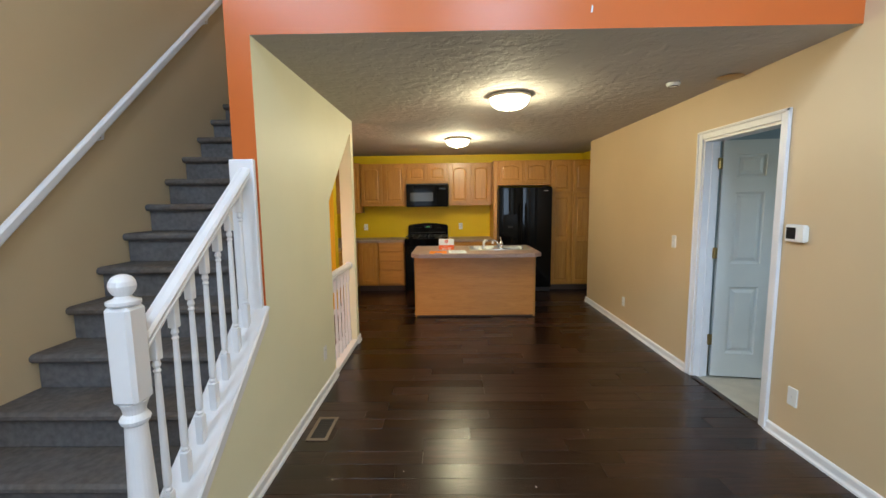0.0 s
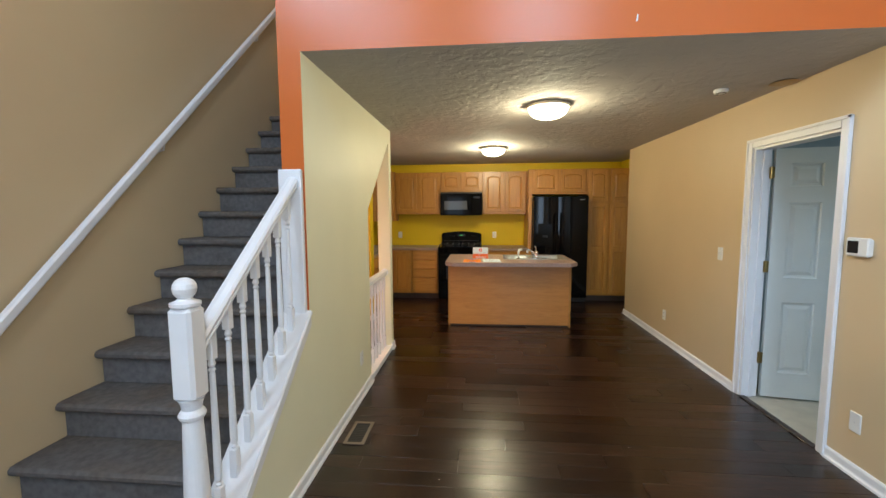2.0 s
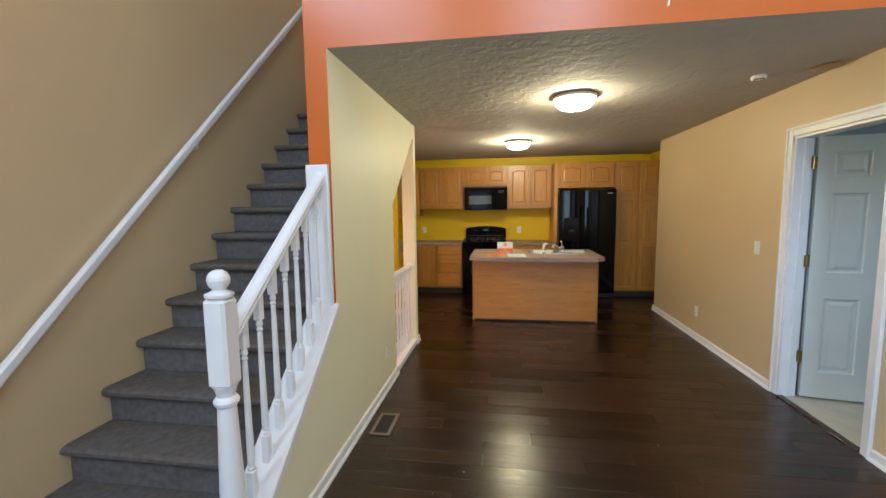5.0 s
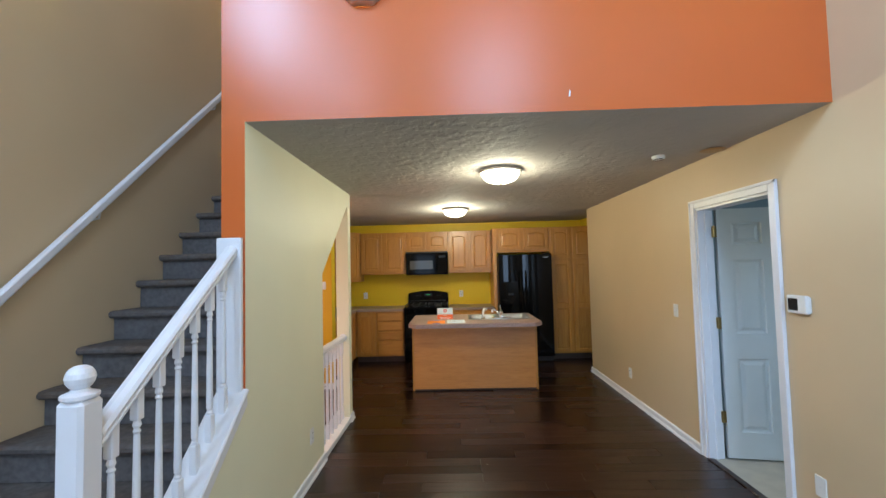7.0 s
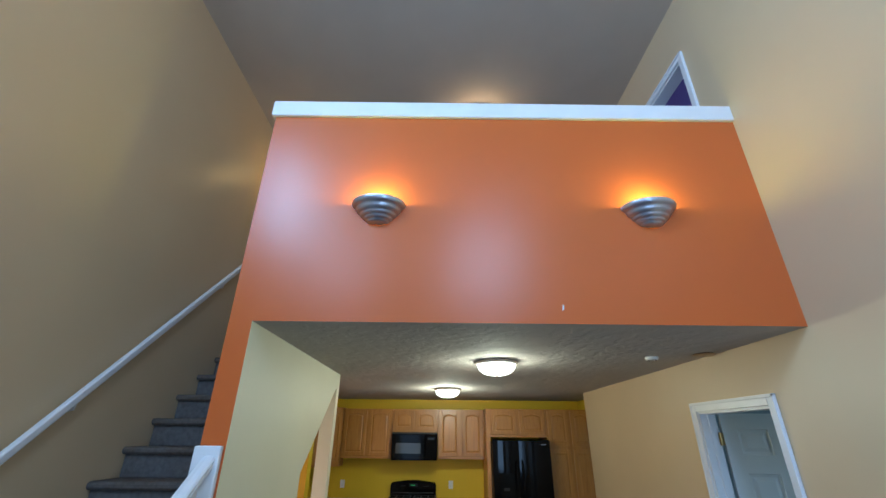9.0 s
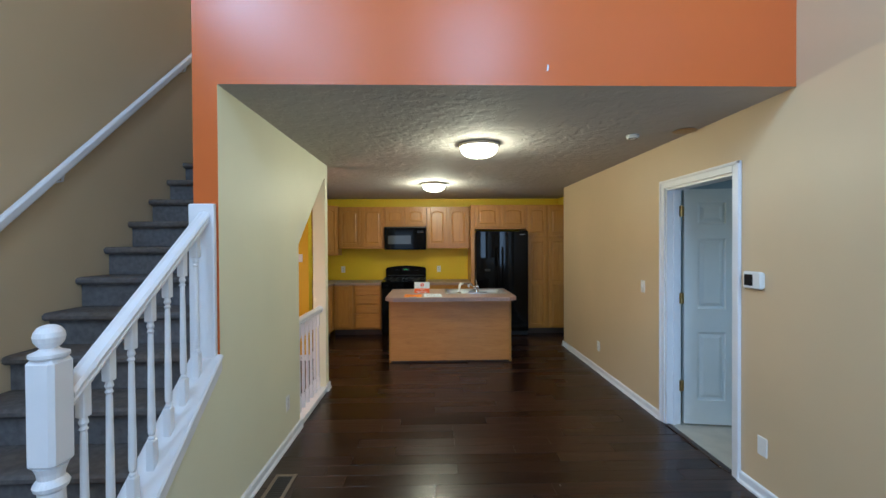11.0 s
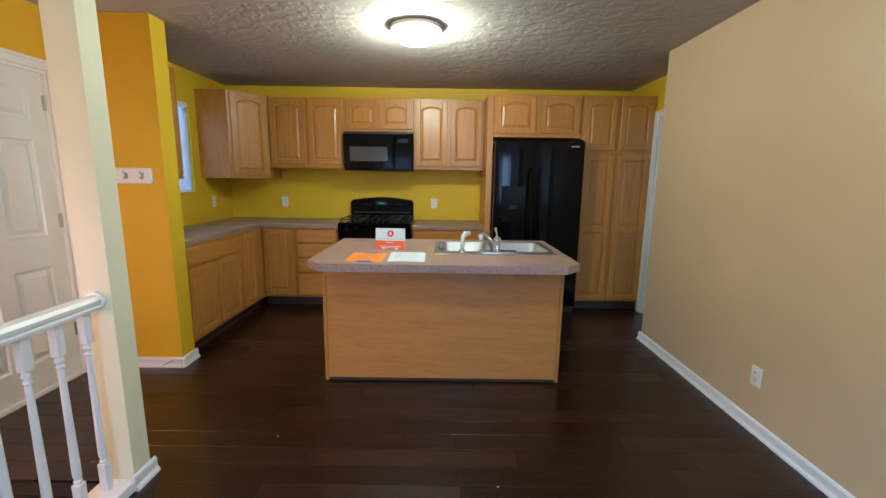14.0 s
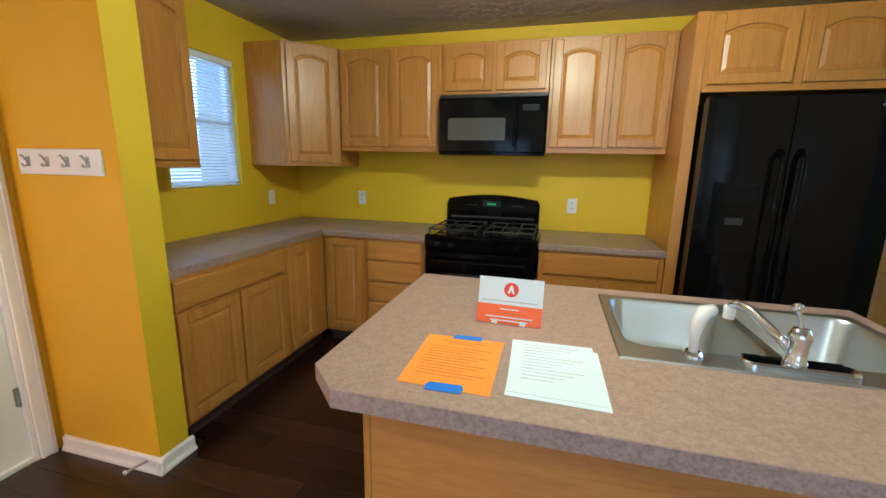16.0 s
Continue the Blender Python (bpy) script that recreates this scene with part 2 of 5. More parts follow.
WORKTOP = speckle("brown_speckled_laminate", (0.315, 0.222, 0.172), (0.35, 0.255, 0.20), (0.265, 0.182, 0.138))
EDGEBAND = speckle("speckled_edge_band", (0.37, 0.255, 0.225), (0.43, 0.31, 0.275), (0.29, 0.20, 0.175))
BLACK = surface("black_appliance", (0.003, 0.003, 0.0035), rough=0.075, vary=0.1, bump=0.003, bump_scale=200, rough_vary=0.02, spec=0.15)
BLACKM = surface("black_cast_iron", (0.012, 0.012, 0.012), rough=0.5, vary=0.2, bump=0.2)
GLASSK = surface("dark_oven_glass", (0.02, 0.02, 0.022), rough=0.06, vary=0.05)
MWGLASS = surface("microwave_window", (0.065, 0.065, 0.062), rough=0.10, vary=0.05)
STEEL = surface("brushed_steel", (0.50, 0.52, 0.53), rough=0.38, metal=1.0, vary=0.03, scale=8, rough_vary=0.03)
CHROME = surface("chrome", (0.75, 0.76, 0.78), rough=0.08, metal=1.0, vary=0.02)
NICKEL = surface("silver_sconce", (0.50, 0.53, 0.62), rough=0.29, metal=0.8, vary=0.05)
BRASS = surface("worn_brass", (0.42, 0.30, 0.12), rough=0.32, metal=1.0, vary=0.15, scale=40)
RIM = surface("pale_lamp_rim", (0.72, 0.63, 0.49), rough=0.35, metal=0.0, vary=0.06)
BRONZE = surface("aged_lamp_rim", (0.34, 0.25, 0.15), rough=0.35, metal=0.8, vary=0.1)
PLASTIC = surface("white_plastic", (0.78, 0.77, 0.74), rough=0.4, vary=0.02)
SCREEN = surface("dark_screen", (0.015, 0.016, 0.018), rough=0.2, spec=0.3)
SIGNO = surface("orange_card", (0.85, 0.14, 0.02), rough=0.45, vary=0.02)
PAPERO = surface("orange_paper", (0.95, 0.30, 0.02), rough=0.8, vary=0.02)
PAPERW = surface("white_paper", (0.74, 0.84, 0.90), rough=0.8, vary=0.02)
INK = surface("grey_ink", (0.50, 0.54, 0.57), rough=0.8)
INKO = surface("brown_ink", (0.62, 0.19, 0.015), rough=0.8)
TAPE = surface("blue_masking_tape", (0.03, 0.20, 0.80), rough=0.6, vary=0.05)
RED = surface("red_mark", (0.75, 0.06, 0.03), rough=0.5)
LIT = glow("lit_diffuser", (1.0, 0.90, 0.68), 6.0)
DIM = glow("dim_warm_diffuser", (0.9, 0.55, 0.28), 0.7)
GREEN = glow("green_digits", (0.05, 0.5, 0.1), 0.3)
BLIND = surface("white_blind", (0.80, 0.84, 0.88), rough=0.5, vary=0.02)


def thin_slat(name, color):
    """Thin white slats that let some daylight through."""
    m, n, l, p = nodes_of(name)
    p.inputs["Base Color"].default_value = (*color, 1)
    p.inputs["Roughness"].default_value = 0.5
    tr, mx = n.new("ShaderNodeBsdfTranslucent"), n.new("ShaderNodeMixShader")
    tr.inputs["Color"].default_value = (*color, 1)
    mx.inputs[0].default_value = 0.3
    l.new(p.outputs[0], mx.inputs[1])
    l.new(tr.outputs[0], mx.inputs[2])
    l.new(mx.outputs[0], n["Material Output"].inputs["Surface"])
    return m


SLAT = thin_slat("thin_white_slat", (0.78, 0.82, 0.88))
VENTM = surface("bronze_vent", (0.26, 0.20, 0.15), rough=0.45, metal=0.3, vary=0.1)
SLATV = surface("dull_vent_slat", (0.085, 0.07, 0.058), rough=0.5, metal=0.2, vary=0.1)
DARKV = surface("dark_vent", (0.02, 0.018, 0.016), rough=0.7)
GREENS = surface("outdoor_green", (0.08, 0.12, 0.04), rough=0.9, vary=0.4, scale=1.5)


def glass_of(name):
    m, n, l, p = nodes_of(name)
    p.inputs["Transmission Weight"].default_value, p.inputs["Roughness"].default_value = 1.0, 0.0
    p.inputs["IOR"].default_value = 1.1
    return m


GLASS = glass_of("clear_glass")

# ---- shape helpers ----
BASE = {}


def thing(name, label, category, base=(0, 0, 0), group="", kind=""):
    ob = new(name)
    ob.empty_display_size = 0.1
    ob.location = base
    BASE[ob.name] = Vector(base)
    return tagged(ob, label, category, group, kind)


def part(name, bm, material, parent=None, label="", smooth=False):
    """Links a bmesh, drawn in world metres, as one mesh object under a thing or a part."""
    root = BASE.get(parent.name, Vector()) if parent else Vector()
    bmesh.ops.recalc_face_normals(bm, faces=bm.faces)
    if root.length:
        bmesh.ops.translate(bm, vec=-root, verts=bm.verts)
    me = bpy.data.meshes.new(name)
    for f in bm.faces:
        f.smooth = smooth
    bm.to_mesh(me)
    bm.free()
    for m in (material if isinstance(material, (list, tuple)) else [material]):
        me.materials.append(m)
    ob = new(name, me)
    if parent:
        ob.parent = parent
        BASE[ob.name] = root
    if label:
        ob["label"] = label
    return ob


def single(name, bm, material, label, category="", group="", kind="", smooth=False):
    return tagged(part(name, bm, material, None, "", smooth), label, category, group, kind)


def box(x0, y0, z0, x1, y1, z1, bevel=0.0, bm=None, m=None, seg=1):
    """A box, with its edges taken off by bevel; m places it."""
    own = bmesh.new()
    bmesh.ops.create_cube(own, size=1)
    for v in own.verts:
        v.co = Vector(((x0 + x1) / 2 + v.co.x * (x1 - x0), (y0 + y1) / 2 + v.co.y * (y1 - y0), (z0 + z1) / 2 + v.co.z * (z1 - z0)))
    if bevel:
        bmesh.ops.bevel(own, geom=own.edges[:], offset=bevel, segments=seg, affect="EDGES", profile=0.5)
    if m:
        bmesh.ops.transform(own, matrix=m, verts=own.verts)
    return merge(bm, own)


def merge(bm, own):
    if bm is None:
        return own
    keep = {v: bm.verts.new(v.co) for v in own.verts}
    for f in own.faces:
        bm.faces.new([keep[v] for v in f.verts]).material_index = f.material_index
    own.free()
    return bm


def offset(poly, d):
    """The outline drawn in by d (counter-clockwise)."""
    out = []
    for i, p in enumerate(poly):
        a, b = Vector(p) - Vector(poly[i - 1]), Vector(poly[(i + 1) % len(poly)]) - Vector(p)
        n1, n2 = Vector((-a.y, a.x)).normalized(), Vector((-b.y, b.x)).normalized()
        k = (n1 + n2)
        k = k / max(0.3, k.dot(n1)) if k.length > 1e-6 else n1
        out.append((p[0] + k.x * d, p[1] + k.y * d))
    return out


def plate(poly, w0, w1, m=None, bevel=0.0, bm=None):
    """A flat outline (u, v) with a thickness from w0 to w1 and the front edge taken off."""
    bm = bm or bmesh.new()
    m = m or Matrix()
    loops = [(poly, w0), (poly, w1)] if not bevel else [(poly, w0), (poly, w1 - bevel), (offset(poly, bevel), w1)]
    rows = [[bm.verts.new(m @ Vector((u, v, w))) for u, v in pts] for pts, w in loops]
    n = len(poly)
    for a, b in zip(rows, rows[1:]):
        for i in range(n):
            bm.faces.new((a[i], a[(i + 1) % n], b[(i + 1) % n], b[i]))
    bm.faces.new(rows[0][::-1])
    bm.faces.new(rows[-1])
    return bm


def rect(u0, v0, u1, v1):
    return [(u0, v0), (u1, v0), (u1, v1), (u0, v1)]


def arched(u0, v0, u1, v1, rise, n=8):
    """A rectangle whose top is a low arch; v1 is the crown."""
    pts = [(u0, v0), (u1, v0)]
    for i in range(n + 1):
        s = i / n
        pts.append((u1 + (u0 - u1) * s, v1 - rise + rise * math.sin(math.pi * s) ** 0.8))
    return pts


def lathe(profile, place, m=None, n=16, bm=None, turn=2 * math.pi):
    bm = bm or bmesh.new()
    m = (m or Matrix())
    full = abs(turn - 2 * math.pi) < 1e-6
    k = n if full else n + 1
    rows = []
    for r, z in profile:
        rows.append([bm.verts.new(Vector(place) + m.to_3x3() @ Vector((r * math.cos(turn * i / n), r * math.sin(turn * i / n), z))) for i in range(k)])
    for a, b in zip(rows, rows[1:]):
        for i in range(k if full else k - 1):
            bm.faces.new((a[i], a[(i + 1) % k], b[(i + 1) % k], b[i]))
    if profile[0][0] > 1e-4:
        bm.faces.new(rows[0][::-1])
    if profile[-1][0] > 1e-4:
        bm.faces.new(rows[-1])
    bmesh.ops.remove_doubles(bm, verts=bm.verts, dist=1e-5)
    return bm


def beam(p0, p1, section, bm=None, plumb=False):
    """A moulding: the outline section (side, up) drawn along p0 to p1; plumb: its ends are upright."""
    p0, p1 = Vector(p0), Vector(p1)
    d = (p1 - p0).normalized()
    side = d.cross(Vector((0, 0, 1))).normalized()
    up = Vector((0, 0, 1)) if plumb else side.cross(d)
    bm = bm or bmesh.new()
    a = [bm.verts.new(p0 + side * s + up * t) for s, t in section]
    b = [bm.verts.new(p1 + side * s + up * t) for s, t in section]
    n = len(section)
    for i in range(n):
        bm.faces.new((a[i], a[(i + 1) % n], b[(i + 1) % n], b[i]))
    bm.faces.new(a[::-1])
    bm.faces.new(b)
    return bm


def tube(points, r, n=10, bm=None):
    """A round bar through the points."""
    bm = bm or bmesh.new()
    pts = [Vector(p) for p in points]
    rows = []
    for i, p in enumerate(pts):
        d = (pts[min(i + 1, len(pts) - 1)] - pts[max(i - 1, 0)]).normalized()
        s = d.cross(Vector((0, 0, 1)))
        s = s.normalized() if s.length > 1e-3 else Vector((1, 0, 0))
        u = s.cross(d)
        rr = r[i] if isinstance(r, (list, tuple)) else r
        rows.append([bm.verts.new(p + (s * math.cos(2 * math.pi * k / n) + u * math.sin(2 * math.pi * k / n)) * rr) for k in range(n)])
    for a, b in zip(rows, rows[1:]):
        for k in range(n):
            bm.faces.new((a[k], a[(k + 1) % n], b[(k + 1) % n], b[k]))
    bm.faces.new(rows[0][::-1])
    bm.faces.new(rows[-1])
    return bm


def facing(origin, u, w):
    """The pose of a front: u to its right, z up, w out of it."""
    u, w = Vector(u).normalized(), Vector(w).normalized()
    return Matrix.Translation(origin) @ Matrix((u, (0, 0, 1), w)).transposed().to_4x4()


FRONT, EAST, WEST = ((1, 0, 0), (0, -1, 0)), ((0, 1, 0), (1, 0, 0)), ((0, -1, 0), (-1, 0, 0))


def by_normal(bm, pick):
    """Sets each face's material from its normal and centre."""
    bmesh.ops.recalc_face_normals(bm, faces=bm.faces)
    for f in bm.faces:
        f.material_index = pick(f.normal, f.calc_center_median())
    return bm


def structure(name, bm, material, label, category="wall"):
    return single(name, bm, material, label, category, kind="structure")

# ---- structure ----
def boxes(*list_of):
    bm = bmesh.new()
    for b in list_of:
        box(*b, bm=bm)
    return bm


# right wall: doorway below, loft doorway above
D0, D1, DT = 2.668, 3.465, 2.022
L0, L1, LT = 2.51, 3.27, 4.845
structure("wall_right", boxes(
    (XR, YK, 0, XR + 0.12, D0, ZC), (XR, D1, 0, XR + 0.12, 6.20, ZC), (XR, D0, DT, XR + 0.12, D1, ZC),
    (XR, YK, ZC, XR + 0.12, L0, ZT), (XR, L1, ZC, XR + 0.12, 6.20, ZT), (XR, 6.20, ZC + 0.1, XR + 0.12, YB, ZT), (XR, L0, LT, XR + 0.12, L1, ZT), (XR, L0, ZC, XR + 0.12, L1, ZL)),
    TAN, "tan painted wall with a doorway")
structure("wall_return", boxes((XR + 0.12, 6.08, 0, 2.69, 6.20, ZC)), YELLOW, "yellow painted return wall beside the pantry")
structure("wall_kitchen_right", boxes((2.57, 6.97, 0, 2.69, YB, ZC), (2.57, 6.20, 2.04, 2.69, 6.97, ZC)), YELLOW, "yellow wall with a narrow doorway")
structure("wall_kitchen_back", boxes((XO, YB, 0, 2.69, YB + 0.12, ZC)), YELLOW, "yellow painted kitchen wall")
structure("wall_kitchen_left", boxes((XO - 0.12, 5.71, 0, XO, 6.33, ZC), (XO - 0.12, 6.93, 0, XO, YB + 0.12, ZC),
                                     (XO - 0.12, 6.33, 0, XO, 6.93, 1.22), (XO - 0.12, 6.33, 2.09, XO, 6.93, ZC)),
          YELLOW, "yellow painted wall with a window")
E0, E1 = 4.63, 5.465
structure("wall_foyer", boxes((XO - 0.12, 4.46, -0.3, XO, E0, ZC), (XO - 0.12, E1, -0.3, XO, 5.71, ZC), (XO - 0.12, E0, 2.04, XO, E1, ZC)),
          AMBER, "amber painted wall round the entry door")
structure("wall_stair", boxes((XO - 0.12, YK, -2.2, XO, 4.46, ZC), (XO - 0.12, YK, ZC, XO, -0.95, ZT), (XO - 0.12, 0.05, ZC, XO, YB + 0.12, ZT), (XO - 0.12, -0.95, ZC, XO, 0.05, 4.15), (XO - 0.12, -0.95, 5.35, XO, 0.05, ZT)), TAN, "tall tan painted wall along the stairs")
hook = by_normal(boxes((XO, 5.56, 0, -1.47, 5.71, ZC)), lambda n, c: 0 if n.y < -0.5 else 1)
structure("wall_hooks", hook, [AMBER, YELLOW], "amber and yellow painted wall end with coat hooks")

# dining wall: rises from the stair string, with an opening cut parallel to the stairs
def string_top(y):
    return 0.335 + 0.84 * (y - 1.481)


yz = [(1.36, 0), (3.50, 0), (3.50, 1.56), (4.32, 2.25), (4.36, 2.26), (4.36, 0), (4.46, 0), (4.46, ZC), (YH, ZC), (YH, string_top(YH)), (1.36, string_top(1.36))]
upright = Matrix(((0, 0, 1, 0), (1, 0, 0, 0), (0, 1, 0, 0), (0, 0, 0, 1)))
dining = by_normal(plate(yz, XI, XL, upright), lambda n, c: 1 if n.y < -0.9 and c.y < 2.3 else (2 if n.x < -0.5 else 0))
structure("wall_dining", dining, [CREAM, ORANGE, TAN], "cream painted wall with a slanted opening over a railing")
loft = by_normal(boxes((XI, YH, ZC, XR, YH + 0.12, 3.89), (XI, YH + 0.12, ZL, XI + 0.12, 4.3, 3.89)), lambda n, c: 0 if n.y < -0.5 else (2 if n.z < -0.5 else 1))
structure("wall_loft", loft, [ORANGE, TAN, CEIL], "orange painted half wall under the loft")
def pierced(x0, x1, z0, z1, holes):
    """Boxes of a rear wall from x0 to x1, z0 to z1, round its holes."""
    xs = sorted({x0, x1, *[v for q in holes for v in q[:2]]})
    out = []
    for xa, xb in zip(xs, xs[1:]):
        cuts = sorted((q[2], q[3]) for q in holes if q[0] < (xa + xb) / 2 < q[1])
        low = z0
        for za, zb in cuts:
            out.append((xa, YK - 0.12, low, xb, YK, za))
            low = zb
        out.append((xa, YK - 0.12, low, xb, YK, z1))
    return out


structure("wall_rear", boxes(*pierced(XO - 0.12, XR + 0.12, 0, ZT, REAR_WINDOWS)), TAN, "tan painted wall with tall windows")
structure("wall_loft_back", boxes((XO - 0.12, YB + 0.12, ZC, XR + 0.12, YB + 0.24, ZT)), TAN, "tan painted loft wall")
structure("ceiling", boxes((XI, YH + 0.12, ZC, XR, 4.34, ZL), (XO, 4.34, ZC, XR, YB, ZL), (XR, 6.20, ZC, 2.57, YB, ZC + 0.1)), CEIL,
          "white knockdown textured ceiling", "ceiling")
structure("ceiling_high", boxes((XO - 0.12, YK - 0.12, ZT, XR + 0.12, YB + 0.24, ZT + 0.12)), FLAT, "high flat painted ceiling", "ceiling")

# rooms beyond the doorways
structure("wall_side_room", boxes((2.33, 1.5, 0, 2.345, D0, 2.6), (4.6, 1.5, 0, 4.72, 4.2, 2.6), (2.33, 4.2, 0, 4.72, 4.3, 2.6), (2.33, 1.4, 0, 4.72, 1.5, 2.6), (2.345, 1.5, 2.5, 4.6, 4.2, 2.6)),
          BLUE, "blue grey painted walls of the side room")
structure("floor_side_room", boxes((XR + 0.02, D0 - 0.02, -0.12, 4.72, D1 + 0.02, -0.004), (2.33, 1.4, -0.12, 4.72, D0 - 0.02, -0.004), (2.33, D1 + 0.02, -0.12, 4.72, 4.3, -0.004)),
          VINYL, "beige floor of the side room", "floor")
structure("wall_back_room", boxes((4.4, 6.0, 0, 4.5, 8.6, ZC), (2.69, 8.5, 0, 4.4, 8.6, ZC), (2.81, 5.96, 0, 4.5, 6.08, ZC), (2.69, 6.0, ZC, 4.5, 8.6, ZC + 0.1)),
          BLUE, "blue grey painted walls of the back room")
structure("floor_back_room", boxes((2.57, 6.08, -0.12, 4.5, 8.6, -0.004)), TOE, "dark floor of the back room", "floor")
structure("wall_loft_room", boxes((3.9, 2.2, ZL, 4.0, 4.2, ZT), (2.33, 4.1, ZL, 3.9, 4.2, ZT), (2.33, 2.2, ZL, 3.9, 2.3, ZT), (2.33, 2.2, 5.2, 4.0, 4.2, 5.3)),
          PURPLE, "purple painted walls of the loft room")
structure("ground", boxes((-60, -60, -2.6, 60, 60, -2.5)), GREENS, "green ground outside", "ground")

# ---- trim ----
BASEB = [(0, 0), (0.026, 0), (0.024, 0.012), (0.017, 0.02), (0.014, 0.028), (0.014, 0.060), (0.008, 0.070), (0, 0.072)]


def flip(section):
    return [(-s, t) for s, t in section][::-1]


def skirting(p0, p1, sides=BASEB):
    structure("baseboard", beam((*p0, 0), (*p1, 0), sides), WHITE, "white painted baseboard", "baseboard")


skirting((XR, YK), (XR, D0 - 0.066), flip(BASEB))
skirting((XR, D1 + 0.066), (XR, 6.226), flip(BASEB))
skirting((2.33, 6.2), (2.22, 6.2), flip(BASEB))
skirting((XL, 1.36), (XL, 3.515))
skirting((XL, 4.345), (XL, 4.486))
skirting((XL + 0.002, 4.46), (XI, 4.46), flip(BASEB))
skirting((XO + 0.03, 5.56), (-1.444, 5.56))
skirting((-1.47, 5.535), (-1.47, 5.73))


def casing(name, y0, y1, top, face, out, label, wide=0.062, z0=0.0, deep=0.12):
    """Moulded trim round a doorway in a wall at x = face; out: the side it faces (+1 or -1)."""
    t = thing(name, label, "door frame", (face, y0, z0), kind="structure")
    s = out * 0.016
    prof = lambda a, b: (min(a, b), max(a, b))
    for ya, yb in ((y0 - wide, y0), (y1, y1 + wide)):
        xa, xb = prof(face, face + s)
        bm = box(xa, ya, z0, xb, yb, top + wide, 0.003)
        xa, xb = prof(face + s * 0.9, face + s * 1.5)
        outer = ya if ya < y0 - 0.01 else yb - 0.02
        box(xa, outer, z0, xb, outer + 0.02, top + wide, 0.003, bm)
        part("side_casing", bm, WHITE, t)
    xa, xb = prof(face, face + s)
    bm = box(xa, y0, top, xb, y1, top + wide, 0.003)
    xa, xb = prof(face + s * 0.9, face + s * 1.5)
    box(xa, y0 - wide, top + wide - 0.02, xb, y1 + wide, top + wide + 0.001, 0.003, bm)
    part("head_casing", bm, WHITE, t)
    xa, xb = prof(face, face - out * deep)
    part("jamb", boxes((xa, y0, z0, xb, y0 + 0.018, top), (xa, y1 - 0.018, z0, xb, y1, top), (xa, y0 + 0.018, top - 0.018, xb, y1 - 0.018, top)), WHITE, t)
    xa, xb = prof(face - out * deep * 0.45, face - out * deep * 0.62)
    part("stop", boxes((xa, y0 + 0.018, z0, xb, y0 + 0.03, top - 0.018), (xa, y1 - 0.03, z0, xb, y1 - 0.018, top - 0.018)), WHITE, t)
    return t


casing("door_frame_side", D0, D1, DT, XR, -1, "white moulded frame round the open side door", wide=0.066)
casing("door_frame_entry", E0, E1, DT, XO, 1, "white moulded frame round the entry door")
casing("door_frame_kitchen", 6.215, 6.955, DT, 2.57, -1, "white moulded frame of the narrow kitchen doorway")
casing("door_frame_loft", L0, L1, LT, XR, -1, "white frame of the loft doorway", z0=ZL)
structure("loft_cap", box(XI - 0.025, YH - 0.025, 3.89, XR - 0.001, YH + 0.145, 4.022, 0.006), WHITE, "white painted ledge on the orange half wall", "ledge")
structure("threshold", box(XR - 0.02, D0 + 0.02, 0.001, XR + 0.03, D1 - 0.02, 0.009, 0.004), PLANK, "dark wooden threshold strip", "threshold")


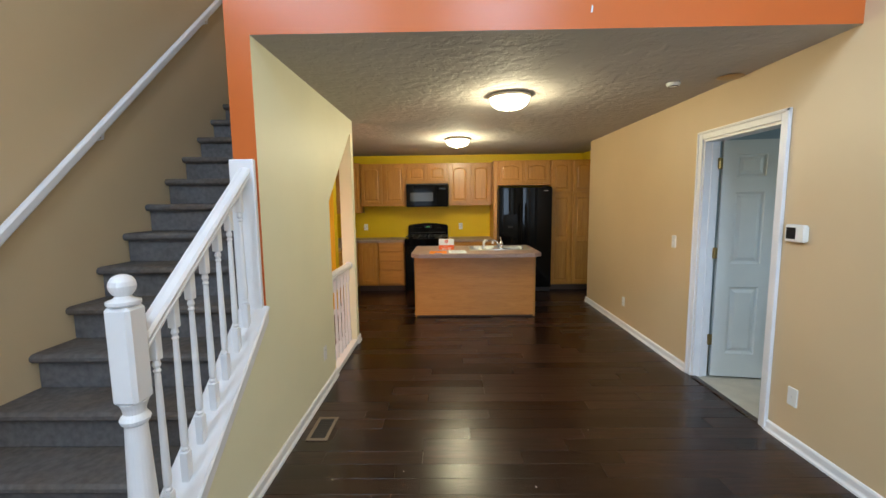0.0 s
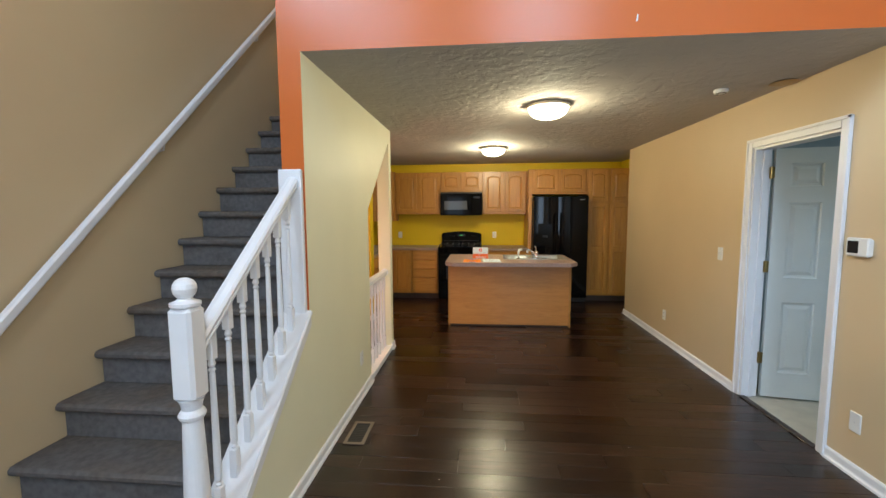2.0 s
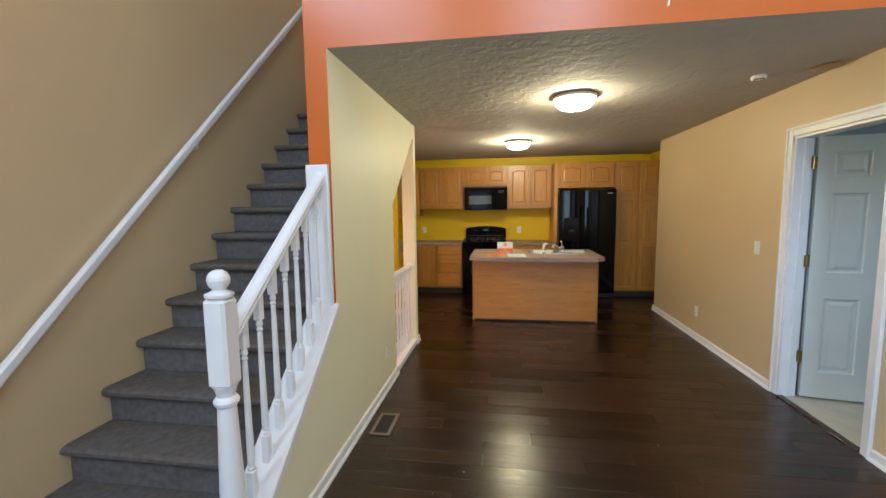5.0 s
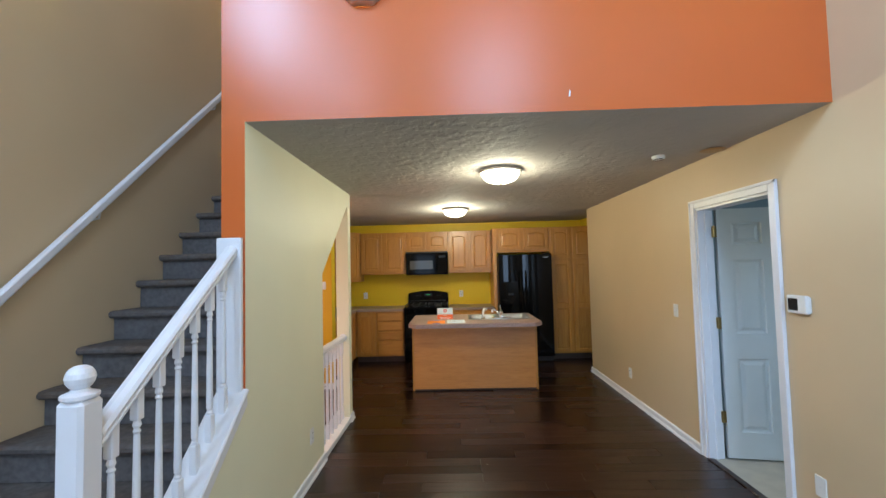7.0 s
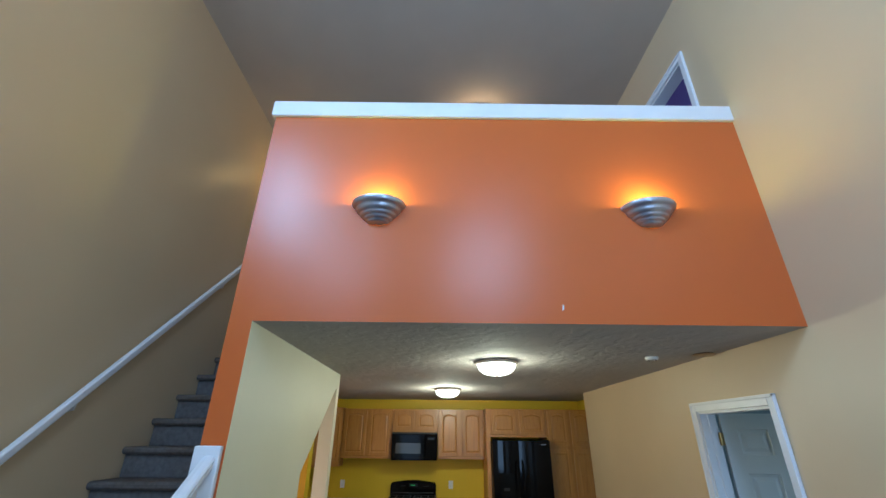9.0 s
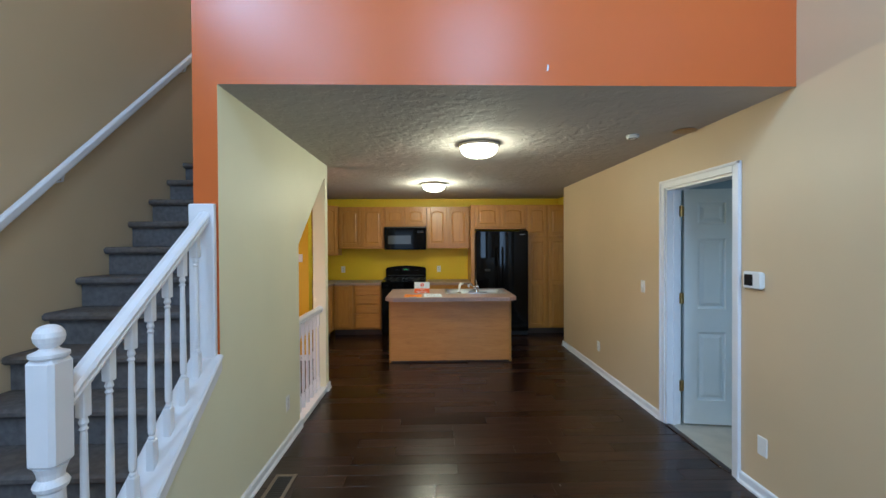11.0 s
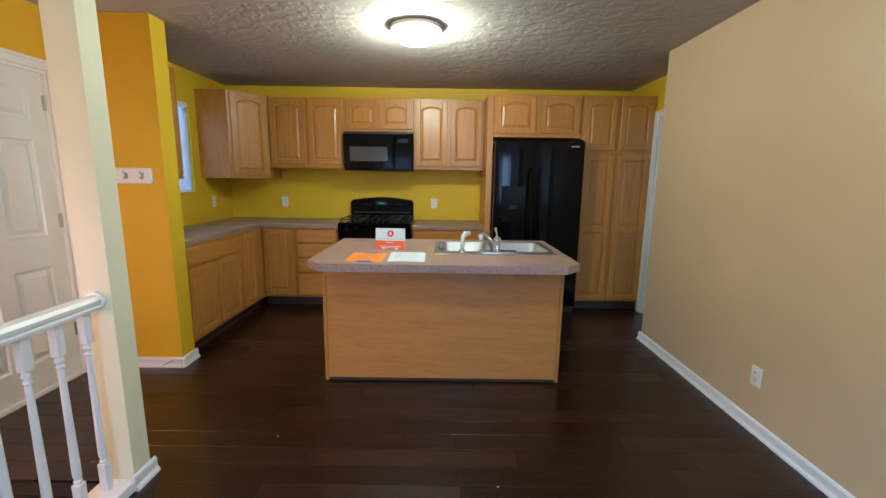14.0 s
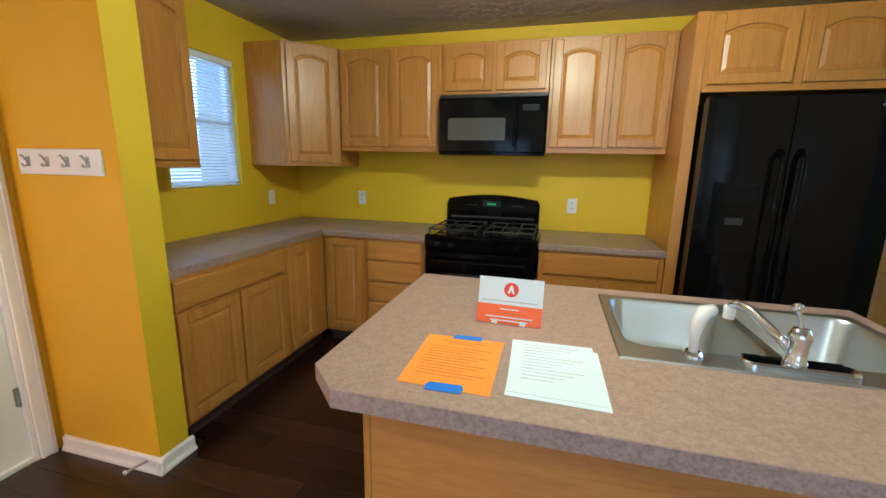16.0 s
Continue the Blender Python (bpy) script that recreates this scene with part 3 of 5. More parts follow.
# ---- doors ----
def six_panel(name, m, wide, high, label, hinge_u, kinds, knob_u=None, group=""):
    """A moulded six-panel door; m: the pose of its front face, u from one edge to the other."""
    t = thing(name, label, "door", m.translation, group)
    bm = bmesh.new()
    th = 0.035
    st, mid = 0.105, 0.10
    cols = ((st, (wide - mid) / 2), ((wide + mid) / 2, wide - st))
    rows = ((0.205, 0.785), (0.985, 1.58), (1.705, high - 0.115))
    grid_u = [0, st, (wide - mid) / 2, (wide + mid) / 2, wide - st, wide]
    grid_v = [0, 0.205, 0.785, 0.985, 1.58, 1.705, high - 0.115, high]
    for i in range(5):
        for j in range(7):
            if i in (1, 3) and j in (1, 3, 5):
                continue
            box(grid_u[i], grid_v[j], -th, grid_u[i + 1], grid_v[j + 1], 0, 0, bm, m)
    bmesh.ops.remove_doubles(bm, verts=bm.verts, dist=1e-5)
    slab = part("slab", bm, DOORW, t)
    for u0, u1 in cols:
        for v0, v1 in rows:
            pb = bmesh.new()
            o, n1, n2 = rect(u0, v0, u1, v1), offset(rect(u0, v0, u1, v1), 0.022), offset(rect(u0, v0, u1, v1), 0.05)
            loops = [(o, 0.0), (offset(rect(u0, v0, u1, v1), 0.006), -0.012), (n1, -0.016), (n2, -0.003)]
            vs = [[pb.verts.new(m @ Vector((u, v, w))) for u, v in pts] for pts, w in loops]
            for a, b in zip(vs, vs[1:]):
                for k in range(4):
                    pb.faces.new((a[k], a[(k + 1) % 4], b[(k + 1) % 4], b[k]))
            pb.faces.new(vs[-1])
            part("panel", pb, DOORW, t)
    for v in (0.322, 1.072, 1.815):
        hb = box(hinge_u - 0.012, v - 0.045, -0.004, hinge_u + 0.024, v + 0.045, 0.003, 0.001, None, m)
        lathe([(0.006, -0.047), (0.006, 0.047)], m @ Vector((hinge_u, v, 0.006)), n=8, bm=hb)
        part("hinge", hb, kinds, t, "worn brass hinge" if kinds is BRASS else "silver hinge")
    if knob_u is not None:
        kb = lathe([(0.03, 0), (0.03, 0.006), (0.012, 0.012), (0.012, 0.03)], m @ Vector((knob_u, 0.95, 0)), m, 14)
        tube([m @ Vector((knob_u, 0.95, 0.035)), m @ Vector((knob_u + 0.05, 0.955, 0.04)), m @ Vector((knob_u + 0.10, 0.95, 0.035))], 0.008, 8, kb)
        part("door_handle", kb, STEEL, t, "dark lever handle", True)
    return t


ang = math.atan2(3.322 - 3.434, 3.015 - 2.335)
u_dir = Vector((math.cos(ang), math.sin(ang), 0))
six_panel("side_door", facing((2.354, 3.436, 0.012), u_dir, (u_dir.y, -u_dir.x, 0)), 0.75, 2.0,
          "white six-panel door standing open with brass hinges", -0.026, BRASS)
entry = six_panel("entry_door", facing((XO - 0.02, E0 + 0.02, 0.012), *EAST), E1 - E0 - 0.04, 2.005,
                  "white six-panel entry door, closed, with lever handle", E1 - E0 - 0.045, STEEL, 0.06)
part("peephole", lathe([(0.009, 0), (0.009, 0.004)], (XO - 0.02, (E0 + E1) / 2, 1.5), Matrix.Rotation(math.pi / 2, 4, "Y"), 10), SCREEN, entry)
part("sweep", box(XO - 0.018, E0 + 0.02, 0.002, XO + 0.002, E1 - 0.02, 0.03, 0.003), WHITE, entry)


# ---- stairs up ----
stairs = thing("staircase", "straight flight of stairs in worn grey carpet", "stairs", (-1.57, Y1, 0), kind="structure")
for k in range(1, 15):
    y, z = Y1 + (k - 1) * RUN, k * RISE
    deep = RUN + 0.03 if k < 14 else 0.3
    nose = [(y + 0.012, z - 0.052), (y - 0.016, z - 0.048), (y - 0.03, z - 0.034), (y - 0.031, z - 0.016), (y - 0.018, z - 0.003), (y + 0.01, z),
            (y + deep, z), (y + deep, z - 0.05)]
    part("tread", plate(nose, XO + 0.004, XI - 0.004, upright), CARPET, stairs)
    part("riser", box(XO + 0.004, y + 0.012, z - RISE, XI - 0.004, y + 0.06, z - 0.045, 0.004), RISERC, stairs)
# underside of the flight
sl = [(Y1 + 0.36, 0.0), (4.33, 2.30), (4.34, 2.40), (4.24, 2.375), (Y1 + 0.36, 0.15)]
structure("stair_soffit", plate(sl[::1], XO + 0.002, XI - 0.002, upright), CREAM, "cream painted sloping underside of the stairs", "soffit")


sk = [(1.34, string_top(1.34) - 0.055), (2.206, string_top(2.206) - 0.055), (2.206, string_top(2.206) + 0.0115), (1.34, string_top(1.34) + 0.0115)]
structure("stair_string", plate(sk, XL + 0.001, XL + 0.014, upright, 0.003), WHITE, "white painted stair string board", "stair string")
structure("string_cap", beam((-0.99, 1.35, string_top(1.35) + 0.012), (-0.99, 2.21, string_top(2.21) + 0.012),
                             [(-0.085, 0), (0.080, 0), (0.083, 0.012), (0.075, 0.022), (-0.08, 0.022), (-0.088, 0.012)]), WHITE, "white painted cap on the stair string", "stair cap")
structure("wall_post", box(XI - 0.012, YH - 0.032, string_top(YH) - 0.04, XL - 0.008, YH - 0.001, 1.775, 0.008, seg=2), WHITE, "white painted half post at the wall end", "post")

HR = [(-0.03, 0), (0.03, 0), (0.032, 0.012), (0.026, 0.018), (0.032, 0.026), (0.034, 0.04), (0.024, 0.054), (0, 0.06), (-0.024, 0.054), (-0.034, 0.04), (-0.032, 0.026), (-0.026, 0.018), (-0.032, 0.012)]


def rail_under(y):
    return 1.035 + (1.675 - 1.035) / (2.18 - 1.36) * (y - 1.36)


def baluster(x, y, z0, z1, z0b, parent, block=0.033, low=0.13, high=0.16):
    """A turned baluster between two square blocks; z0 to z1 is its height, z0b the lower edge of a sloping foot."""
    h = block / 2
    bm = box(x - h, y - h, min(z0, z0b), x + h, y + h, z0 + low, 0.003)
    box(x - h, y - h, z1 - high, x + h, y + h, z1, 0.003, bm)
    a, b = z0 + low, z1 - high
    r = block * 0.45
    prof = [(r * 0.7, a), (r * 1.0, a + 0.012), (r * 0.65, a + 0.02), (r * 0.95, a + 0.03), (r * 1.0, a + 0.06), (r * 0.72, b - 0.06), (r * 0.6, b - 0.05),
            (r * 0.95, b - 0.042), (r * 0.6, b - 0.032), (r * 1.0, b - 0.02), (r * 0.7, b)]
    lathe(prof, (x, y, 0), n=10, bm=bm)
    return part("baluster", bm, WHITE, parent)


banister = thing("banister", "white painted stair railing with turned balusters", "railing", (-0.99, 1.32, 0))
part("handrail", beam((-0.99, 1.36, rail_under(1.36)), (-0.99, 2.18, rail_under(2.18)), HR, plumb=True), WHITE, banister, smooth=False)
for i in range(7):
    y = 1.43 + i * 0.112
    z = string_top(y) + 0.034
    baluster(-0.99, y, z, rail_under(y) + 0.01, z - 0.02, banister, low=0.12, high=0.13)
nb = box(-1.034, 1.266, 0.87, -0.946, 1.354, 1.205, 0.012)
lathe([(0.044, 1.205), (0.05, 1.212), (0.05, 1.222), (0.030, 1.230), (0.022, 1.238), (0.030, 1.245), (0.037, 1.257), (0.040, 1.272), (0.037, 1.287), (0.029, 1.300), (0.016, 1.308), (0, 1.311)],
      (-0.99, 1.31, 0), n=24, bm=nb)
lathe([(0.046, 0.0), (0.046, 0.20), (0.05, 0.21), (0.038, 0.235), (0.044, 0.25), (0.05, 0.30), (0.046, 0.45), (0.036, 0.74), (0.034, 0.79), (0.043, 0.80), (0.046, 0.812), (0.04, 0.824), (0.033, 0.832), (0.036, 0.85), (0.044, 0.872)],
      (-0.99, 1.31, 0), n=24, bm=nb)
part("newel_post", nb, WHITE, banister, "white turned newel post with a ball top")

wr = thing("wall_handrail", "white painted handrail fixed along the stair wall", "handrail", (XO + 0.06, 2.8, 2.2))
rz = lambda y: 1.055 - 0.012 + (y - 1.549) * 0.957
part("rail", beam((XO + 0.062, 1.05, rz(1.05)), (XO + 0.062, 4.35, rz(4.35)), [(-0.017, 0), (0.017, 0), (0.02, 0.01), (0.02, 0.052), (0.012, 0.062), (-0.012, 0.062), (-0.02, 0.052), (-0.02, 0.01)], plumb=True), WHITE, wr)
for y in (1.3, 2.55, 3.8):
    part("bracket", tube([(XO, y, rz(y) - 0.06), (XO + 0.05, y, rz(y) - 0.05), (XO + 0.062, y, rz(y) + 0.02)], 0.007, 8), WHITE, wr)

# ---- stairs down, under the flight, with their railing ----
cellar = thing("cellar_stairs", "light oak steps going down under the flight", "stairs", (-1.57, 4.3, -0.6), kind="structure")
for k in range(1, 9):
    y1 = 4.31 - (k - 1) * 0.25
    part("tread", box(XO + 0.003, y1 - 0.26, -k * 0.19 - 0.03, XI + 0.06, y1 + 0.02, -k * 0.19, 0.006), STEPOAK, cellar)
    part("riser", box(XO + 0.003, y1, -k * 0.19, XI + 0.06, y1 + 0.018, -(k - 1) * 0.19 - (0.03 if k > 1 else 0.09), 0.002), STEPOAK, cellar)
structure("wall_cellar", boxes((XI + 0.06, 1.4, -2.2, XL, 4.46, -0.12), (XO, 4.33, -2.2, XI + 0.06, 4.43, -0.12), (XO, 1.4, -2.2, XI, 1.5, 0.0)), TAN, "tan painted wall of the stairwell")
structure("opening_curb", box(XI - 0.004, 3.502, 0.002, XL + 0.012, 4.359, 0.055, 0.005), WHITE, "white painted curb under the opening's railing", "curb")
guard = thing("guard_railing", "white painted guard railing with turned balusters", "railing", (-0.995, 3.9, 0.055))
part("handrail", beam((-0.995, 3.502, 0.845), (-0.995, 4.358, 0.845), HR), WHITE, guard)
for i in range(7):
    baluster(-0.995, 3.56 + i * 0.122, 0.055, 0.848, 0.055, guard, 0.034, 0.13, 0.13)
part("rosette", lathe([(0.04, 0), (0.04, 0.01), (0.03, 0.014)], (-0.995, 4.36, 0.875), Matrix.Rotation(math.pi / 2, 4, "X"), 16), WHITE, guard)

# ---- kitchen cabinets ----
def cab_front(t, m, u0, v0, u1, v1, style, grain=None):
    """A door or drawer front on a cabinet; style: arch, flat, two or drawer."""
    g = OAK
    th = 0.02
    if style == "drawer":
        d = part("drawer", plate(rect(u0, v0, u1, v1), 0.001, th, m, 0.008), OAKH, t)
        return d
    st = min(0.055, (u1 - u0) * 0.2)
    bm = plate(rect(u0, v0, u0 + st, v1), 0.001, th, m, 0.004)
    plate(rect(u1 - st, v0, u1, v1), 0.001, th, m, 0.004, bm)
    plate(rect(u0 + st, v0, u1 - st, v0 + st), 0.001, th - 0.001, m, 0.003, bm)
    rise = 0.038 if style == "arch" else 0.0
    a, b, c = u0 + st, u1 - st, v1 - st
    low = [(a, v1), (a, c - rise)] + [(a + (b - a) * i / 8, c - rise + rise * math.sin(math.pi * i / 8) ** 0.8) for i in range(1, 8)] + [(b, c - rise), (b, v1)]
    plate(low, 0.001, th - 0.001, m, 0.0, bm)
    spans = [(v0 + st, c)]
    if style == "two":
        mid = v0 + (v1 - v0) * 0.5
        plate(rect(a, mid - 0.035, b, mid + 0.035), 0.001, th - 0.001, m, 0.003, bm)
        spans = [(v0 + st, mid - 0.035), (mid + 0.035, c)]
    d = part("door", bm, g, t)
    for s0, s1 in spans:
        outer = arched(a, s0, b, s1, rise) if rise else rect(a, s0, b, s1)
        pb = bmesh.new()
        loops = [(outer, th - 0.008), (offset(outer, 0.003), th - 0.0135), (offset(outer, 0.007), th - 0.0135), (offset(outer, 0.028), th - 0.005)]
        vs = [[pb.verts.new(m @ Vector((u, v, w))) for u, v in pts] for pts, w in loops]
        n = len(outer)
        for p, q in zip(vs, vs[1:]):
            for k in range(n):
                pb.faces.new((p[k], p[(k + 1) % n], q[(k + 1) % n], q[k]))
        pb.faces.new(vs[-1])
        part("panel", pb, g, d)
    return d


def cabinet(name, m, wide, z0, z1, deep, fronts, label, group, toe=False):
    """One cabinet unit; m: the pose of its front with its origin at floor level; fronts: u0, v0, u1, v1, style."""
    t = thing(name, label, "cabinet", m @ Vector((wide / 2, z0, -deep / 2)), group)
    b0 = z0 + (0.10 if toe else 0)
    part("body", box(0.0008, b0, -deep, wide - 0.0008, z1, 0, 0.002, None, m), OAK, t)
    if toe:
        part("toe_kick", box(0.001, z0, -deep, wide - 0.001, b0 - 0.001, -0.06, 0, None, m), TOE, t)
    for f in fronts:
        cab_front(t, m, *f)
    if not toe:
        part("bottom_rail", box(0.001, z0 - 0.012, -0.02, wide - 0.001, z0 + 0.012, 0.004, 0.003, None, m), OAKH, t)
    return t


UP, LOW = "upper kitchen cabinets", "lower kitchen cabinets"
UY, UB, UT = 7.33, 1.50, 2.235


def upper(x0, x1, z0, y=UY, deep=0.318, label="honey oak upper cabinet with two arched doors", gap=0.036, ndoor=2, z1=UT, group=UP):
    w = x1 - x0
    if ndoor == 2:
        h = w / 2
        fr = [(0.022, z0 + 0.028, h - gap / 2, z1 - 0.02, "arch"), (h + gap / 2, z0 + 0.028, w - 0.022, z1 - 0.02, "arch")]
    return cabinet("wall_cabinet", facing((x0, y, 0), *FRONT), w, z0, z1, deep, fr, label, group)


upper(-1.48, -0.656, UB)
upper(-0.654, 0.096, 1.885, label="short honey oak cabinet above the microwave", gap=0.03)
upper(0.098, 0.863, UB)
upper(0.93, 1.825, 1.83, 7.03, 0.618, "honey oak cabinet above the fridge", 0.05)
dm = facing((-1.775, 7.045, 0), (1, 1, 0), (1, -1, 0))
dw = 0.29 * math.sqrt(2)
cornercab = thing("corner_wall_cabinet", "honey oak corner cabinet with a slanted arched door", "cabinet", (-1.9, 7.4, 1.37), UP)
part("body", plate([(XO + 0.002, 7.045), (-1.775, 7.045), (-1.486, 7.334), (-1.486, YB - 0.002), (XO + 0.002, YB - 0.002)], 1.37, 2.25, None, 0.002), OAK, cornercab)
cab_front(cornercab, dm, 0.025, 1.40, dw - 0.025, 2.23, "arch")
lm = lambda y, x: facing((x, y, 0), *EAST)
cabinet("wall_cabinet", lm(5.715, -1.775), 0.535, 1.37, 2.25, 0.31, [(0.02, 1.40, 0.515, 2.23, "arch")], "honey oak upper cabinet beside the window", UP)

FY, FX = 7.045, -1.495
cabinet("base_cabinet", lm(5.715, FX), 0.84, 0, 0.862, 0.59,
        [(0.02, 0.70, 0.82, 0.845, "drawer"), (0.02, 0.125, 0.41, 0.685, "flat"), (0.43, 0.125, 0.82, 0.685, "flat")],
        "honey oak base cabinet with a wide drawer over two doors", LOW, True)
cabinet("base_cabinet", lm(6.557, FX), 0.487, 0, 0.862, 0.59, [(0.03, 0.125, 0.30, 0.845, "flat")], "narrow honey oak base cabinet in the corner", LOW, True)
cabinet("base_cabinet", facing((FX + 0.002, FY, 0), *FRONT), 0.34, 0, 0.862, 0.60, [(0.02, 0.125, 0.32, 0.845, "flat")], "honey oak corner base cabinet with one door", LOW, True)
cabinet("drawer_cabinet", facing((-1.15, FY, 0), *FRONT), 0.465, 0, 0.862, 0.60,
        [(0.02, 0.70, 0.445, 0.845, "drawer"), (0.02, 0.54, 0.445, 0.685, "drawer"), (0.02, 0.38, 0.445, 0.525, "drawer"), (0.02, 0.125, 0.445, 0.365, "drawer")],
        "honey oak cabinet with a stack of four drawers", LOW, True)
cabinet("drawer_cabinet", facing((0.105, FY, 0), *FRONT), 0.76, 0, 0.862, 0.60,
        [(0.03, 0.70, 0.73, 0.845, "drawer"), (0.03, 0.125, 0.37, 0.685, "flat"), (0.39, 0.125, 0.73, 0.685, "flat")],
        "honey oak base cabinet with a wide drawer beside the stove", LOW, True)
single("cabinet_end_panel", box(0.866, 7.02, 0, 0.929, YB - 0.001, UT, 0.002), OAK, "tall honey oak end panel beside the fridge", "cabinet panel")
pw = 2.565 - 1.828
cabinet("pantry_cabinet", facing((1.828, 7.03, 0), *FRONT), pw, 0, UT, 0.618,
        [(0.025, 1.70, pw / 2 - 0.02, UT - 0.02, "arch"), (pw / 2 + 0.02, 1.70, pw - 0.02, UT - 0.02, "arch"),
         (0.025, 0.125, pw / 2 - 0.02, 1.66, "two"), (pw / 2 + 0.02, 0.125, pw - 0.02, 1.66, "two")],
        "tall honey oak pantry cabinet with four doors", LOW, True)

# worktops with a raised front edge
CT0, CT1 = 0.863, 0.903
EDGE = 0.006
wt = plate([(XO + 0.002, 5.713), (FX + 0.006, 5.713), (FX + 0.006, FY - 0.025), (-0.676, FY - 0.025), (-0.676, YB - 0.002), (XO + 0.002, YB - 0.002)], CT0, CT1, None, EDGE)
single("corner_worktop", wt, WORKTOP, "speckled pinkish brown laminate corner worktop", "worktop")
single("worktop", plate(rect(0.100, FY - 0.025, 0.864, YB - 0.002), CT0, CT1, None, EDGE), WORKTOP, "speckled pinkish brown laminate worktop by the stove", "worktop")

# ---- island ----
IX0, IX1, IY0, IY1 = -0.371, 1.244, 5.385, 6.05
island = thing("kitchen_island", "honey oak kitchen island with a plain back panel", "island", (0.44, 5.7, 0))
part("body", boxes((IX0 + 0.02, IY0 + 0.012, 0.09, IX1 - 0.02, IY0 + 0.03, 0.845), (IX0 + 0.02, IY1 - 0.02, 0.09, IX1 - 0.02, IY1, 0.845),
                   (IX0 + 0.02, IY0 + 0.03, 0.09, IX1 - 0.02, IY1 - 0.02, 0.11)), OAK, island)
part("back_panel", box(IX0 + 0.026, IY0 + 0.003, 0.022, IX1 - 0.026, IY0 + 0.0118, 0.845, 0.001), wood("oak_veneer", (0.455, 0.182, 0.038), (0.525, 0.226, 0.049), (0.57, 0.262, 0.062), (1.1, 20, 9), rough=0.38, coat=0.2, each=0.02), island, "honey oak veneer with grain across")
for x0, x1 in ((IX0, IX0 + 0.0255), (IX1 - 0.0255, IX1)):
    part("corner_post", box(x0, IY0, 0.0, x1, IY0 + 0.02, 0.845, 0.003), OAK, island)
    part("side_panel", box(x0 + 0.001, IY0 + 0.0205, 0, x1 - 0.006, IY1, 0.845, 0.002), OAK, island)
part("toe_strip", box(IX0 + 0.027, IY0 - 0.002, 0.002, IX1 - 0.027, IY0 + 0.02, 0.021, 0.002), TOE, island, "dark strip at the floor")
TX0, TX1, TY0, TY1, TZ0, TZ1 = -0.39, 1.265, 5.07, 6.10, 0.846, 0.893
SX0, SX1, SY0, SY1 = 0.372, 1.212, 5.43, 6.005
top = bmesh.new()
c = 0.10
for poly in ([(TX0 + c, TY0), (TX1 - c, TY0), (TX1, TY0 + c), (TX1, SY0 + 0.012), (TX0, SY0 + 0.012), (TX0, TY0 + c)],
             rect(TX0, SY0 + 0.012, SX0 + 0.012, SY1 - 0.012), rect(SX1 - 0.012, SY0 + 0.012, TX1, SY1 - 0.012), rect(TX0, SY1 - 0.012, TX1, TY1)):
    plate(poly, TZ0, TZ1, None, 0.0, top)
bmesh.ops.remove_doubles(top, verts=top.verts, dist=1e-4)
bmesh.ops.delete(top, geom=[f for f in top.faces if abs(f.normal.z) < 0.5 and f.calc_area() > 0 and
                            TX0 + 0.01 < f.calc_center_median().x < TX1 - 0.01 and abs(f.calc_center_median().y - SY0 - 0.012) < 1e-3 and (f.calc_center_median().x < SX0 or f.calc_center_median().x > SX1)], context="FACES")
itop = thing("island_top", "speckled pinkish laminate island top with cut corners", "worktop", (0.44, 5.6, TZ0))
part("slab", top, COUNTER, itop)
rim_pts = [(TX0, TY1), (TX0, TY0 + c), (TX0 + c, TY0), (TX1 - c, TY0), (TX1, TY0 + c), (TX1, TY1)]
for (xa, ya), (xb, yb) in zip(rim_pts, rim_pts[1:]):
    d = Vector((xb - xa, yb - ya)).normalized()
    nx, ny = d.y, -d.x
    ob = 0.0018
    quad = [(xa - nx * 0.0, ya - ny * 0.0), (xb, yb), (xb - nx * -ob + d.x * ob * 0.5, yb - ny * -ob + d.y * ob * 0.5), (xa + nx * ob - d.x * ob * 0.5, ya + ny * ob - d.y * ob * 0.5)]
    part("edge_band", plate(quad, TZ0 + 0.0005, TZ1 - 0.0012), EDGEBAND, itop)


def rounded(x0, y0, x1, y1, r, n=5):
    pts = []
    for cx, cy, a0 in ((x1 - r, y1 - r, 0), (x0 + r, y1 - r, 90), (x0 + r, y0 + r, 180), (x1 - r, y0 + r, 270)):
        pts += [(cx + r * math.cos(radians(a0 + 90 * i / n)), cy + r * math.sin(radians(a0 + 90 * i / n))) for i in range(n + 1)]
    return pts


def loops_mesh(loops, closed=True, bm=None):
    bm = bm or bmesh.new()
    rows = [[bm.verts.new((x, y, z)) for x, y in pts] for pts, z in loops]
    n = len(rows[0])
    for a, b in zip(rows, rows[1:]):
        for k in range(n):
            bm.faces.new((a[k], a[(k + 1) % n], b[(k + 1) % n], b[k]))
    if closed:
        bm.faces.new(rows[-1])
    return bm


